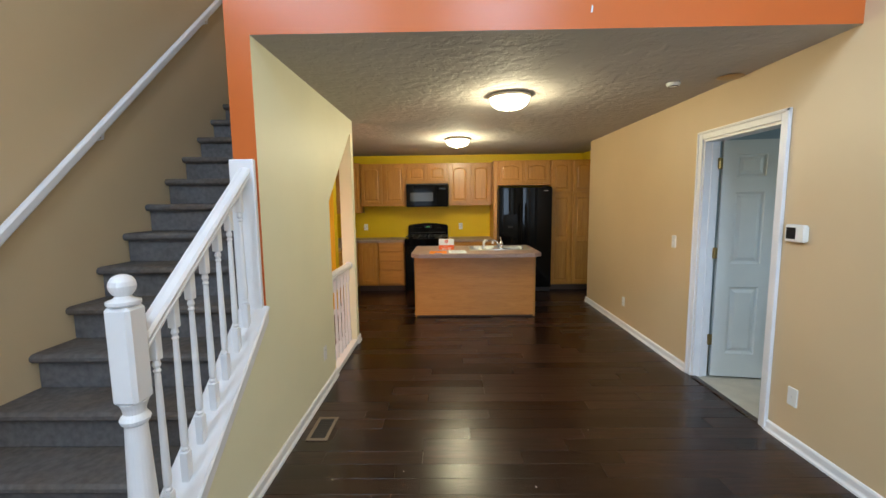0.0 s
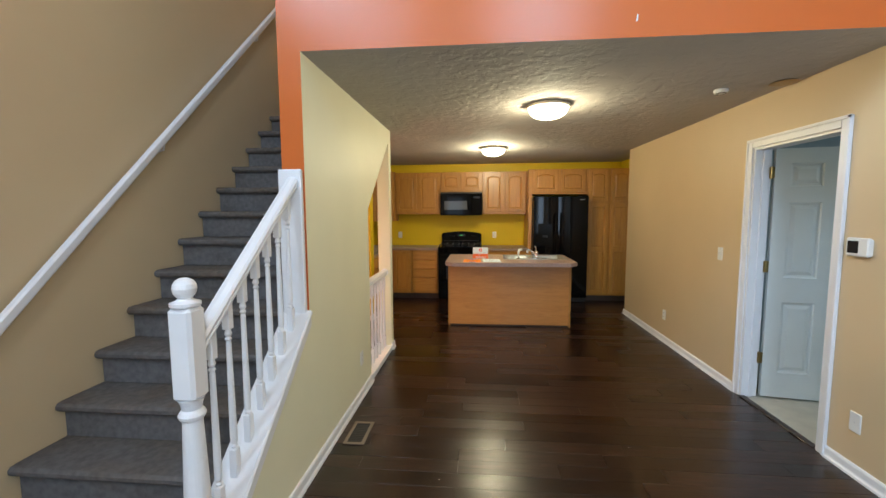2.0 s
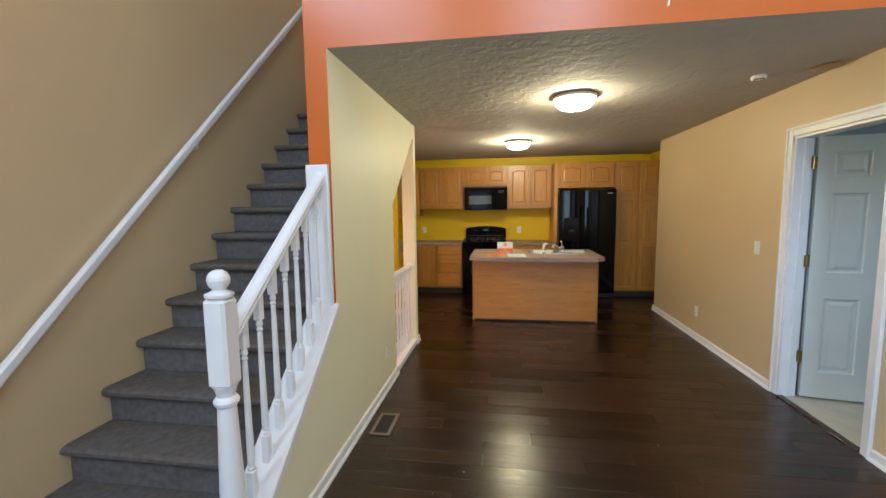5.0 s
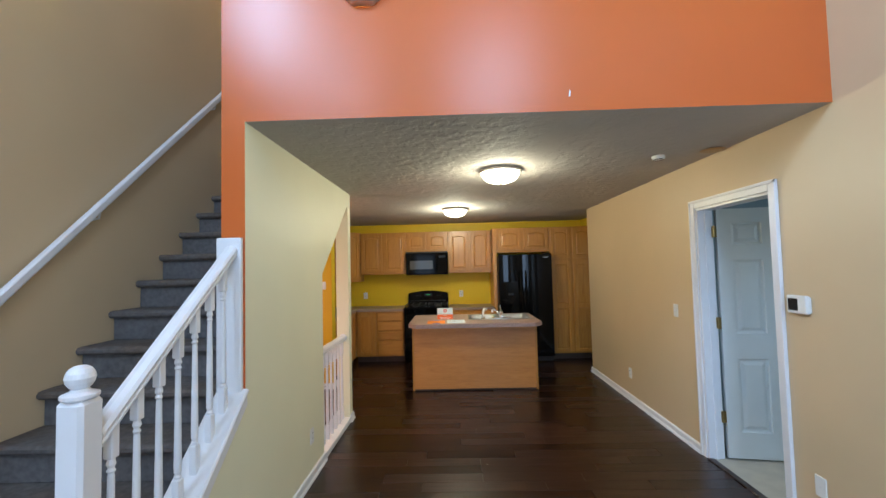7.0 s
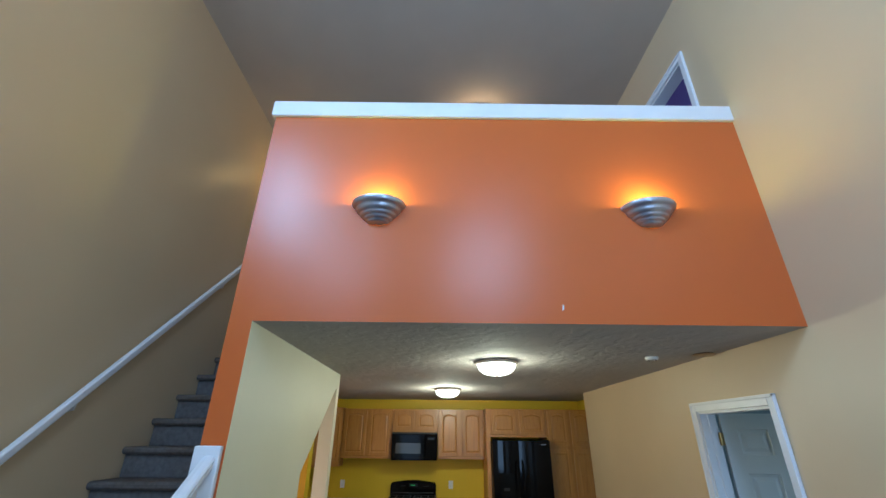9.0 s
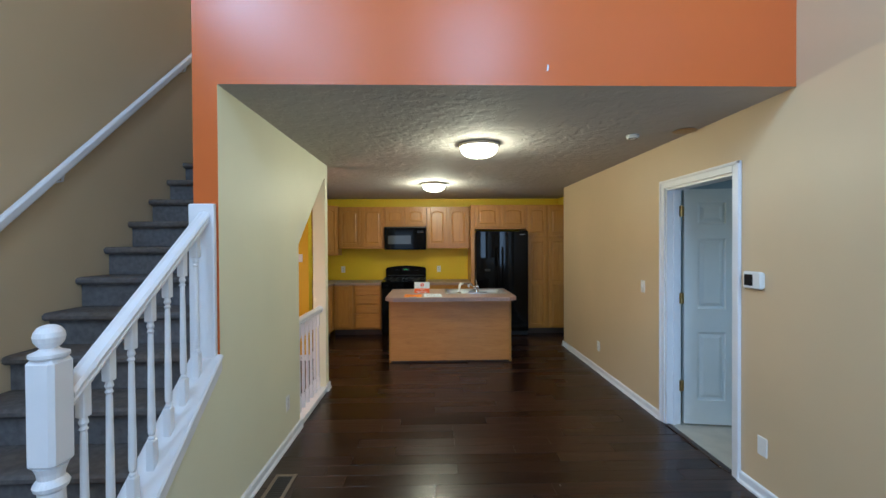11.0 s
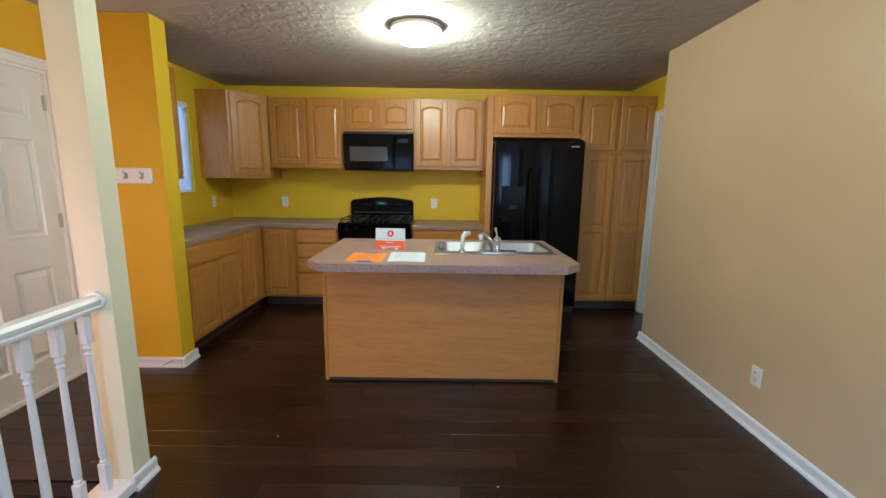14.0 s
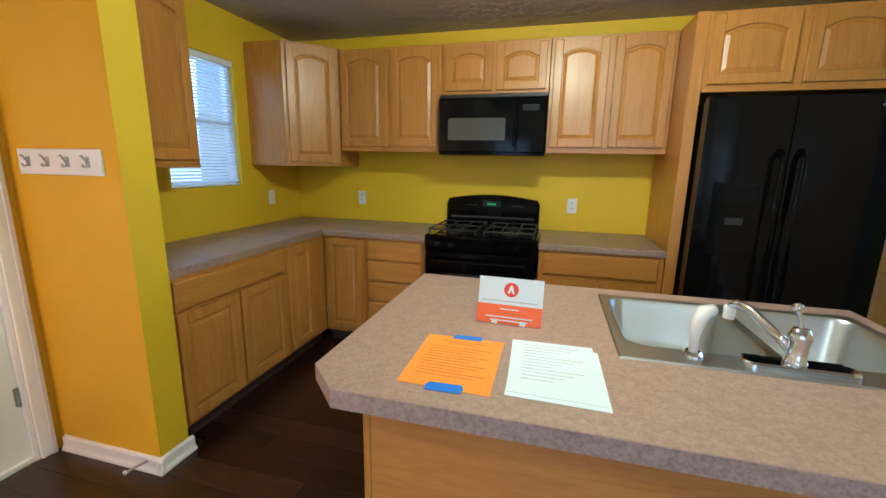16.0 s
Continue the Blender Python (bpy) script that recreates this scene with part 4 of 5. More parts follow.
sink = thing("kitchen_sink", "brushed steel double bowl sink set into the island top", "sink", (0.785, 5.74, TZ1))
SM = (SX0 + SX1) / 2
z = TZ1
for a, b in ((SX0, SM), (SM, SX1)):
    x0, x1, y0, y1 = a + (0.03 if a == SX0 else 0.016), b - (0.016 if a == SX0 else 0.03), SY0 + 0.10, SY1 - 0.03
    bowl = loops_mesh([(rounded(x0, y0, x1, y1, 0.06), z + 0.004), (rounded(x0 + 0.008, y0 + 0.008, x1 - 0.008, y1 - 0.008, 0.058), z - 0.008),
                       (rounded(x0 + 0.018, y0 + 0.018, x1 - 0.018, y1 - 0.018, 0.055), z - 0.15), (rounded(x0 + 0.045, y0 + 0.045, x1 - 0.045, y1 - 0.045, 0.05), z - 0.18)])
    part("bowl", bowl, STEEL, sink, smooth=True)
    part("drain", lathe([(0.045, z - 0.1795), (0.045, z - 0.176), (0.03, z - 0.177), (0.0, z - 0.179)], ((x0 + x1) / 2, (y0 + y1) / 2, 0), n=16), CHROME, sink)
    out = rounded(a, SY0, b, SY1, 0.0005)
    rim = loops_mesh([(out, z + 0.0008), (rounded(a + (0.004 if a == SX0 else 0), SY0 + 0.004, b - (0 if a == SX0 else 0.004), SY1 - 0.004, 0.001), z + 0.006),
                      (rounded(x0 - 0.006, y0 - 0.006, x1 + 0.006, y1 + 0.006, 0.062), z + 0.005), (rounded(x0, y0, x1, y1, 0.06), z + 0.004)], False)
    part("rim", rim, STEEL, sink)

fz = TZ1 + 0.006
faucet = thing("faucet", "chrome single lever kitchen faucet", "faucet", (0.80, 5.488, fz))
part("base_plate", plate(rounded(0.68, 5.463, 0.94, 5.518, 0.026), fz - 0.001, fz + 0.012, None, 0.005), CHROME, faucet)
part("column", lathe([(0.026, 0), (0.026, 0.01), (0.023, 0.014), (0.022, 0.062), (0.026, 0.068), (0.026, 0.08), (0.018, 0.096), (0, 0.10)], (0.80, 5.490, fz + 0.011), n=18), CHROME, faucet, smooth=True)
part("spout", tube([(0.795, 5.503, fz + 0.045), (0.768, 5.548, fz + 0.072), (0.735, 5.608, fz + 0.108), (0.715, 5.643, fz + 0.116), (0.705, 5.660, fz + 0.10)], [0.014, 0.013, 0.012, 0.012, 0.012], 12), CHROME, faucet, smooth=True)
part("aerator", lathe([(0.015, 0), (0.016, 0.03), (0.013, 0.04)], (0.704, 5.662, fz + 0.062), n=14), PLASTIC, faucet, "white spout tip")
part("lever", tube([(0.80, 5.490, fz + 0.10), (0.797, 5.495, fz + 0.13), (0.79, 5.503, fz + 0.155)], [0.006, 0.005, 0.006], 8), CHROME, faucet)
part("lever_knob", lathe([(0, -0.012), (0.010, -0.008), (0.013, 0), (0.010, 0.008), (0, 0.012)], (0.79, 5.503, fz + 0.16), n=12), CHROME, faucet, smooth=True)
sprayer = thing("side_sprayer", "white plastic side sprayer beside the faucet", "sprayer", (0.565, 5.488, fz))
part("collar", lathe([(0.026, 0), (0.024, 0.01), (0.018, 0.018)], (0.565, 5.488, fz - 0.001), n=14), CHROME, sprayer)
part("head", tube([(0.565, 5.488, fz + 0.014), (0.565, 5.488, fz + 0.07), (0.568, 5.490, fz + 0.10), (0.585, 5.508, fz + 0.122), (0.612, 5.533, fz + 0.122)], [0.012, 0.014, 0.018, 0.019, 0.016], 12), PLASTIC, sprayer, smooth=True)
single("dark_sponge_strip", box(0.70, 5.524, fz - 0.001, 0.93, 5.540, fz + 0.006, 0.002), SCREEN, "dark rubber strip lying behind the faucet", "strip")

# card and papers
cardm = Matrix.Translation((0.058, 5.575, TZ1 + 0.002)) @ Matrix.Rotation(radians(-2), 4, "Z") @ Matrix.Rotation(radians(90 - 14), 4, "X")
card = thing("sign_card", "white and orange sign card standing on the island", "sign", (0.058, 5.575, TZ1))
part("upper_card", plate(rect(-0.104, 0.062, 0.104, 0.150), -0.002, 0.001, cardm), PAPERW, card)
part("lower_card", plate(rect(-0.104, 0, 0.104, 0.062), -0.002, 0.001, cardm), SIGNO, card, "orange lower half")
part("foot", plate(rect(-0.104, 0, 0.104, 0.12), -0.0015, 0.0015, Matrix.Translation((0.058, 5.64, TZ1 + 0.001)) @ Matrix.Rotation(radians(90 + 8), 4, "X")), PAPERW, card)
part("emblem", lathe([(0.0235, 0.001), (0.0235, 0.0022), (0.0, 0.0022)], cardm @ Vector((0.002, 0.112, 0)), cardm, 24), RED, card, "round red emblem")
for u in (-0.045, 0.045):
    part("clip", plate(rounded(u - 0.009, -0.001, u + 0.009, 0.012, 0.003), 0.0015, 0.004, cardm), PLASTIC, card, "pale plastic clip")
mark = plate([(-0.012, -0.012), (-0.004, -0.012), (0, 0.0), (0.004, -0.012), (0.012, -0.012), (0.003, 0.014), (-0.003, 0.014)], 0.0022, 0.003, cardm @ Matrix.Translation((0.002, 0.112, 0)))
part("emblem_mark", mark, PAPERW, card)
for v, w, mt in ((0.048, 0.03, PAPERW), (0.034, 0.05, INKO), (0.022, 0.075, PAPERW), (0.011, 0.06, PAPERW), (0.074, 0.09, INK)):
    part("text_bar", plate(rect(-w, v - 0.0018, w, v + 0.0018), 0.001, 0.0018, cardm), mt, card)


def sheet(name, poly, zb, mat_, label, ink, rows, parent=None):
    t = thing(name, label, "paper", (poly[0][0], poly[0][1], zb))
    p = [Vector((*q, 0)) for q in poly]
    bm = plate(poly, zb + 0.0006, zb + 0.0018)
    part("sheet", bm, mat_, t)
    for k, (b, a0, a1) in enumerate(rows):
        q = lambda a, bb: p[0] * (1 - a) * (1 - bb) + p[1] * a * (1 - bb) + p[2] * a * bb + p[3] * (1 - a) * bb
        pts = [q(a0, b), q(a1, b), q(a1, b + 0.009), q(a0, b + 0.009)]
        part("text_line", plate([(v.x, v.y) for v in pts], zb + 0.0016, zb + 0.0022), ink, t)
    return t


TZ = TZ1
sheet("orange_notice", [(-0.160, 5.148), (0.064, 5.140), (0.062, 5.432), (-0.162, 5.430)], TZ, PAPERO, "orange paper notice taped to the island top", INKO,
      [(0.88, 0.2, 0.8), (0.84, 0.3, 0.7)] + [(0.74 - 0.055 * k, 0.12, 0.88 - 0.1 * (k % 3)) for k in range(11)])
sheet("white_papers", [(0.094, 5.158), (0.322, 5.152), (0.318, 5.440), (0.090, 5.452)], TZ, PAPERW, "lower sheet of a loose stack of white papers", INK, [])
sheet("white_papers", [(0.096, 5.172), (0.318, 5.168), (0.306, 5.466), (0.084, 5.462)], TZ + 0.0016, PAPERW, "white printed paper on a loose stack", INK,
      [(0.9 - 0.06 * k, 0.14, 0.84 - 0.12 * (k % 4)) for k in range(12)])
for x0, x1, y0, y1 in ((-0.085, -0.002, 5.128, 5.166), (-0.085, -0.005, 5.418, 5.448)):
    jag = [(x0, y0), (x1, y0 + 0.003), (x1 + 0.004, (y0 + y1) / 2), (x1 - 0.002, y1), (x0 + 0.003, y1 - 0.002), (x0 - 0.004, (y0 + y1) / 2)]
    single("masking_tape", plate(jag, TZ + 0.0016, TZ + 0.0026), TAPE, "torn strip of blue masking tape on the orange notice", "tape", "tape strips")

# ---- stove ----
S0, S1, SF = -0.668, 0.090, 6.985
stove = thing("gas_stove", "black gas stove with curved backguard", "stove", (-0.29, 7.3, 0))
part("body", box(S0, SF + 0.03, 0.02, S1, 7.63, 0.895, 0.004), BLACK, stove)
part("cooktop", box(S0 - 0.002, SF - 0.005, 0.896, S1 + 0.002, 7.55, 0.925, 0.008, seg=2), BLACK, stove)
bg = [(S0 + 0.01, 0.9), (S1 - 0.01, 0.9), (S1 - 0.01, 1.10), (S1 - 0.03, 1.135)] + [(S1 - 0.03 + (S0 - S1 + 0.06) * i / 8, 1.135 + 0.035 * math.sin(math.pi * i / 8)) for i in range(1, 8)] + [(S0 + 0.03, 1.135), (S0 + 0.01, 1.10)]
part("backguard", plate(bg, 0, 0.075, facing((0, 7.625, 0), *FRONT), 0.012), BLACK, stove)
part("vent_slot", box(S0 + 0.05, 7.543, 0.985, S1 - 0.05, 7.549, 0.999, 0.001), BLACKM, stove)
disp = part("display", box(-0.36, 7.5445, 1.075, -0.22, 7.5495, 1.125, 0.001), SCREEN, stove)
for i in range(4):
    part("digit", box(-0.325 + i * 0.018, 7.5425, 1.09, -0.314 + i * 0.018, 7.5442, 1.106), GREEN, disp)
for i in range(6):
    x = -0.50 + i * 0.032 if i < 3 else -0.13 + (i - 3) * 0.032
    part("button", box(x, 7.5445, 1.082, x + 0.02, 7.5495, 1.09, 0.001), BLACKM, stove)
part("control_panel", plate([(SF + 0.005, 0.815), (SF + 0.04, 0.815), (SF + 0.04, 0.897), (SF - 0.012, 0.897)][::-1], S0, S1, upright), BLACK, stove)
for x in (-0.575, -0.475, -0.12, -0.03):
    km = facing((x, SF - 0.004, 0.855), *FRONT)
    kb = lathe([(0.024, 0), (0.024, 0.006), (0.019, 0.01), (0.017, 0.028), (0.0, 0.03)], km.translation, km, 18)
    box(-0.004, -0.02, 0.026, 0.004, 0.02, 0.036, 0.001, kb, km)
    part("knob", kb, BLACK, stove)
od = part("oven_door", box(S0 + 0.004, SF, 0.20, S1 - 0.004, SF + 0.03, 0.806, 0.006), BLACK, stove)
part("oven_window", box(S0 + 0.14, SF - 0.003, 0.36, S1 - 0.14, SF + 0.001, 0.66, 0.001), GLASSK, od)
hb = tube([(S0 + 0.06, SF - 0.05, 0.752), (S1 - 0.06, SF - 0.05, 0.752)], 0.013, 12)
for x in (S0 + 0.08, S1 - 0.08):
    tube([(x, SF - 0.05, 0.752), (x, SF + 0.002, 0.752)], 0.009, 8, hb)
part("handle", hb, BLACK, od)
part("drawer", box(S0 + 0.004, SF, 0.04, S1 - 0.004, SF + 0.028, 0.193, 0.006), BLACK, stove)
for x in (-0.485, -0.095):
    for y in (7.14, 7.40):
        part("burner", lathe([(0.055, 0.924), (0.055, 0.93), (0.035, 0.936), (0.035, 0.944), (0.0, 0.946)], (x, y, 0), n=18), BLACKM, stove)
    gb = bmesh.new()
    for y in (7.03, 7.27, 7.51):
        tube([(x - 0.165, y, 0.957), (x + 0.165, y, 0.957)], 0.006, 6, gb)
    for dx in (-0.165, -0.055, 0.055, 0.165):
        tube([(x + dx, 7.03, 0.957), (x + dx, 7.51, 0.957)], 0.006, 6, gb)
    for dx in (-0.165, 0.165):
        for y in (7.03, 7.51):
            tube([(x + dx, y, 0.957), (x + dx, y, 0.922)], 0.006, 6, gb)
    part("grate", gb, BLACKM, stove)

# ---- microwave ----
M0, M1, MZ0, MZ1, MF = -0.648, 0.090, 1.468, 1.878, 7.225
mw = thing("microwave", "black microwave hung under a short oak cabinet", "microwave", (-0.28, 7.4, MZ0))
part("body", box(M0, MF + 0.03, MZ0, M1, YB - 0.003, MZ1, 0.004), BLACK, mw)
md = part("door", box(M0 + 0.002, MF, MZ0 + 0.02, M1 - 0.19, MF + 0.029, MZ1 - 0.03, 0.006, seg=2), BLACK, mw)
part("window", plate(rounded(M0 + 0.07, MZ0 + 0.10, M1 - 0.265, MZ1 - 0.16, 0.012), 0, 0.0025, facing((0, MF, 0), *FRONT)), MWGLASS, md, "grey see-through door window")
hb = tube([(M1 - 0.212, MF - 0.025, MZ0 + 0.06), (M1 - 0.212, MF - 0.025, MZ1 - 0.07)], 0.009, 10)
for zz in (MZ0 + 0.07, MZ1 - 0.08):
    tube([(M1 - 0.212, MF - 0.025, zz), (M1 - 0.212, MF + 0.003, zz)], 0.007, 8, hb)
part("handle", hb, BLACK, md)
mp_ = part("control_panel", box(M1 - 0.187, MF + 0.001, MZ0 + 0.02, M1 - 0.002, MF + 0.029, MZ1 - 0.03, 0.005), BLACK, mw)
part("display", box(M1 - 0.155, MF - 0.001, MZ1 - 0.115, M1 - 0.045, MF + 0.002, MZ1 - 0.075, 0.001), SCREEN, mp_)
for i in range(3):
    for j in range(5):
        part("button", box(M1 - 0.155 + i * 0.04, MF - 0.0005, MZ0 + 0.05 + j * 0.036, M1 - 0.125 + i * 0.04, MF + 0.002, MZ0 + 0.072 + j * 0.036, 0.001), BLACK, mp_)
part("vent_grille", box(M0 + 0.002, MF + 0.004, MZ1 - 0.027, M1 - 0.002, MF + 0.029, MZ1 - 0.002, 0.003), BLACKM, mw)
part("bottom_lip", box(M0 + 0.002, MF + 0.004, MZ0 + 0.001, M1 - 0.002, MF + 0.029, MZ0 + 0.017, 0.004), BLACK, mw)
part("badge", lathe([(0.009, 0), (0.009, 0.002), (0, 0.002)], (M0 + 0.37, MF + 0.004, MZ1 - 0.045), Matrix.Rotation(math.pi / 2, 4, "X"), 14), STEEL, mw)

# ---- fridge ----
F0, F1, FF, FZ = 0.938, 1.822, 6.865, 1.775
fridge = thing("fridge", "black side by side fridge with water dispenser", "fridge", (1.38, 7.2, 0))
part("body", box(F0 + 0.004, FF + 0.075, 0.03, F1 - 0.004, 7.63, FZ - 0.015, 0.006), BLACK, fridge)
FM = F0 + 0.40


def bowed(u0, u1, n=10):
    return [(u0 + (u1 - u0) * i / n, FF + 0.012 - 0.012 * math.sin(math.pi * i / n)) for i in range(n + 1)]


doors = []
for u0, u1 in ((F0, FM - 0.003), (FM + 0.003, F1)):
    poly = bowed(u0, u1) + [(u1, FF + 0.07), (u0, FF + 0.07)]
    doors.append(part("door", plate(poly, 0.09, FZ, None, 0.006), BLACK, fridge, smooth=False))
for d, x in zip(doors, (FM - 0.045, FM + 0.045)):
    part("handle", tube([(x, FF + 0.006, 0.52), (x, FF - 0.045, 0.57), (x, FF - 0.05, 0.9), (x, FF - 0.05, 1.2), (x, FF - 0.045, 1.45), (x, FF + 0.006, 1.50)], 0.014, 10), BLACK, d, smooth=True)
dp = part("dispenser", plate(rounded(F0 + 0.075, 0.93, FM - 0.09, 1.33, 0.015), -0.004, 0.002, facing((0, FF, 0), *FRONT), 0.002), BLACK, doors[0], "black dispenser recess")
part("dispenser_niche", box(F0 + 0.095, FF - 0.003, 0.95, FM - 0.11, FF + 0.012, 1.17, 0.004), BLACK, dp)
part("dispenser_panel", box(F0 + 0.095, FF - 0.005, 1.20, FM - 0.11, FF + 0.006, 1.31, 0.004), BLACK, dp)
part("dispenser_lever", box(F0 + 0.15, FF - 0.008, 1.10, FM - 0.165, FF + 0.002, 1.14, 0.004), BLACKM, dp, "small dull lever")
part("grille", box(F0 + 0.01, FF + 0.03, 0.012, F1 - 0.01, FF + 0.09, 0.085, 0.004), BLACKM, fridge)
part("badge", box(F1 - 0.14, FF - 0.001, FZ - 0.06, F1 - 0.06, FF + 0.003, FZ - 0.05), STEEL, fridge)
for x in (F0 + 0.05, F1 - 0.05):
    part("hinge_cover", box(x - 0.04, FF + 0.02, FZ, x + 0.04, FF + 0.10, FZ + 0.012, 0.004), BLACK, fridge)
    part("foot", lathe([(0.02, 0), (0.02, 0.04)], (x, FF + 0.3, 0), n=10), BLACKM, fridge)

# ---- kitchen window with blind ----
win = thing("window_1", "small kitchen window with a closed white blind", "window", (XO, 6.63, 1.22), kind="structure")
for y0, y1, z0, z1 in ((6.33, 6.365, 1.22, 2.09), (6.895, 6.93, 1.22, 2.09), (6.365, 6.895, 1.22, 1.255), (6.365, 6.895, 2.055, 2.09), (6.365, 6.895, 1.64, 1.675)):
    part("frame", box(XO - 0.10, y0, z0, XO - 0.05, y1, z1, 0.003), WHITE, win)
pane = part("pane", box(XO - 0.08, 6.365, 1.255, XO - 0.076, 6.895, 2.055), GLASS, win)
pane.visible_shadow = False
part("head_rail", box(XO - 0.045, 6.335, 2.045, XO - 0.005, 6.925, 2.088, 0.003), BLIND, win)
slat = None
for i in range(37):
    zc = 2.035 - i * 0.0215
    m = Matrix.Translation((XO - 0.025, 6.63, zc)) @ Matrix.Rotation(radians(42), 4, "Y")
    if slat is None:
        slat = part("slat", box(-0.0125, -0.292, -0.0006, 0.0125, 0.292, 0.0006, 0, None, m), SLAT, win)
        first = m.copy()
    else:
        ob = new("slat", slat.data)
        ob.parent = win
        ob.location = (0, 0, -i * 0.0215)
part("bottom_rail", box(XO - 0.037, 6.338, 1.224, XO - 0.013, 6.922, 1.238, 0.003), BLIND, win)
part("cord", tube([(XO - 0.004, 6.88, 2.05), (XO - 0.004, 6.88, 1.5)], 0.0015, 6), BLIND, win)

# rear windows
for i, (x0, x1, z0, z1) in enumerate(REAR_WINDOWS):
    w = thing("window_%d" % (i + 2), "tall white framed window", "window", ((x0 + x1) / 2, YK, z0), kind="structure")
    zm = (z0 + z1) / 2
    for a in ((x0, z0, x0 + 0.05, z1), (x1 - 0.05, z0, x1, z1), (x0 + 0.05, z0, x1 - 0.05, z0 + 0.05), (x0 + 0.05, z1 - 0.05, x1 - 0.05, z1), (x0 + 0.05, zm - 0.02, x1 - 0.05, zm + 0.02)):
        part("frame", box(a[0], YK - 0.09, a[1], a[2], YK - 0.04, a[3], 0.004), WHITE, w)
    g = part("pane", box(x0 + 0.05, YK - 0.067, z0 + 0.05, x1 - 0.05, YK - 0.063, z1 - 0.05), GLASS, w)
    g.visible_shadow = False

# ---- lamps ----
for x, y in ((0.609, 3.5), (0.23, 5.734)):
    cl = thing("ceiling_light", "lit flush ceiling light with a frosted bowl", "ceiling light", (x, y, ZC), "flush ceiling lights")
    part("rim", lathe([(0.155, 0), (0.172, -0.006), (0.178, -0.016), (0.173, -0.026), (0.165, -0.029), (0.159, -0.024)], (x, y, ZC - 0.0005), n=36), RIM, cl, "pale bronze rim", True)
    dome = part("shade", lathe([(0.162, -0.024), (0.159, -0.046), (0.144, -0.075), (0.112, -0.099), (0.066, -0.113), (0.0, -0.118)], (x, y, ZC), n=36), LIT, cl, "glowing frosted glass bowl", True)
    dome.visible_shadow = False
    part("finial", lathe([(0.004, -0.117), (0.009, -0.124), (0.006, -0.132), (0, -0.136)], (x, y, ZC), n=12), BRONZE, cl)
for x in (-0.27, 1.45):
    sc = thing("wall_sconce", "silver stepped half bowl sconce, lit upwards", "wall light", (x, YH, 3.14), "sconces on the orange wall")
    prof = [(0.02, 3.030), (0.055, 3.034), (0.070, 3.044), (0.074, 3.052), (0.080, 3.052), (0.092, 3.063), (0.096, 3.073), (0.103, 3.073), (0.115, 3.086), (0.119, 3.098),
            (0.127, 3.098), (0.141, 3.118), (0.146, 3.136), (0.156, 3.137), (0.168, 3.150), (0.173, 3.164), (0.170, 3.172), (0.160, 3.173)]
    inner = [(0.152, 3.165), (0.12, 3.10), (0.04, 3.045)]
    bmL = bmesh.new()
    rows = []
    for r, zz in prof + inner:
        rows.append([bmL.verts.new((x - r * math.cos(math.pi * i / 20), YH - 0.0008 - r * 0.85 * math.sin(math.pi * i / 20), zz)) for i in range(21)])
    for a, b in zip(rows, rows[1:]):
        for i in range(20):
            bmL.faces.new((a[i], a[i + 1], b[i + 1], b[i]))
    bmL.faces.new(rows[0])
    part("bowl", bmL, NICKEL, sc, smooth=True)
    part("bulb", lathe([(0.012, 0), (0.02, 0.02), (0.018, 0.04), (0.0, 0.05)], (x, YH - 0.075, 3.11), n=12), LIT, sc, "lit bulb").visible_shadow = False
fl = thing("loft_ceiling_light", "round loft ceiling light with dark rim", "ceiling light", (0.585, 3.82, ZT))
part("rim", lathe([(0.17, 0), (0.18, -0.02), (0.16, -0.035)], (0.585, 3.82, ZT - 0.0005), n=28), BRONZE, fl)
part("shade", lathe([(0.155, -0.03), (0.14, -0.07), (0.08, -0.10), (0, -0.11)], (0.585, 3.82, ZT), n=28), DIM, fl).visible_shadow = False
sb = thing("stairwell_light", "small bare bulb lamp on the stairwell wall", "lamp", (XO, 3.95, 0.98))
turn = Matrix.Rotation(math.pi / 2, 4, "Y")
part("holder", lathe([(0.055, 0), (0.055, 0.012), (0.03, 0.03), (0.022, 0.05), (0.022, 0.105)], (XO + 0.0005, 3.95, 0.98), turn, 14), PLASTIC, sb)
part("bulb", lathe([(0.012, 0.10), (0.03, 0.135), (0.032, 0.16), (0.02, 0.185), (0, 0.192)], (XO, 3.95, 0.98), turn, 12), LIT, sb).visible_shadow = False

sh = thing("stairhead_pendant", "small brass pendant with a lit glass shade over the stairhead", "pendant", (-1.66, 4.15, ZT))
part("canopy", lathe([(0.05, 0), (0.05, -0.012), (0.015, -0.03)], (-1.66, 4.15, ZT - 0.0005), n=18), BRASS, sh)
part("cord", tube([(-1.66, 4.15, ZT - 0.02), (-1.66, 4.15, 4.79)], 0.004, 8), BRASS, sh)
part("shade", lathe([(0.02, 4.79), (0.05, 4.77), (0.065, 4.72), (0.07, 4.67)], (-1.66, 4.15, 0), n=20), DIM, sh, "lit glass shade", True).visible_shadow = False

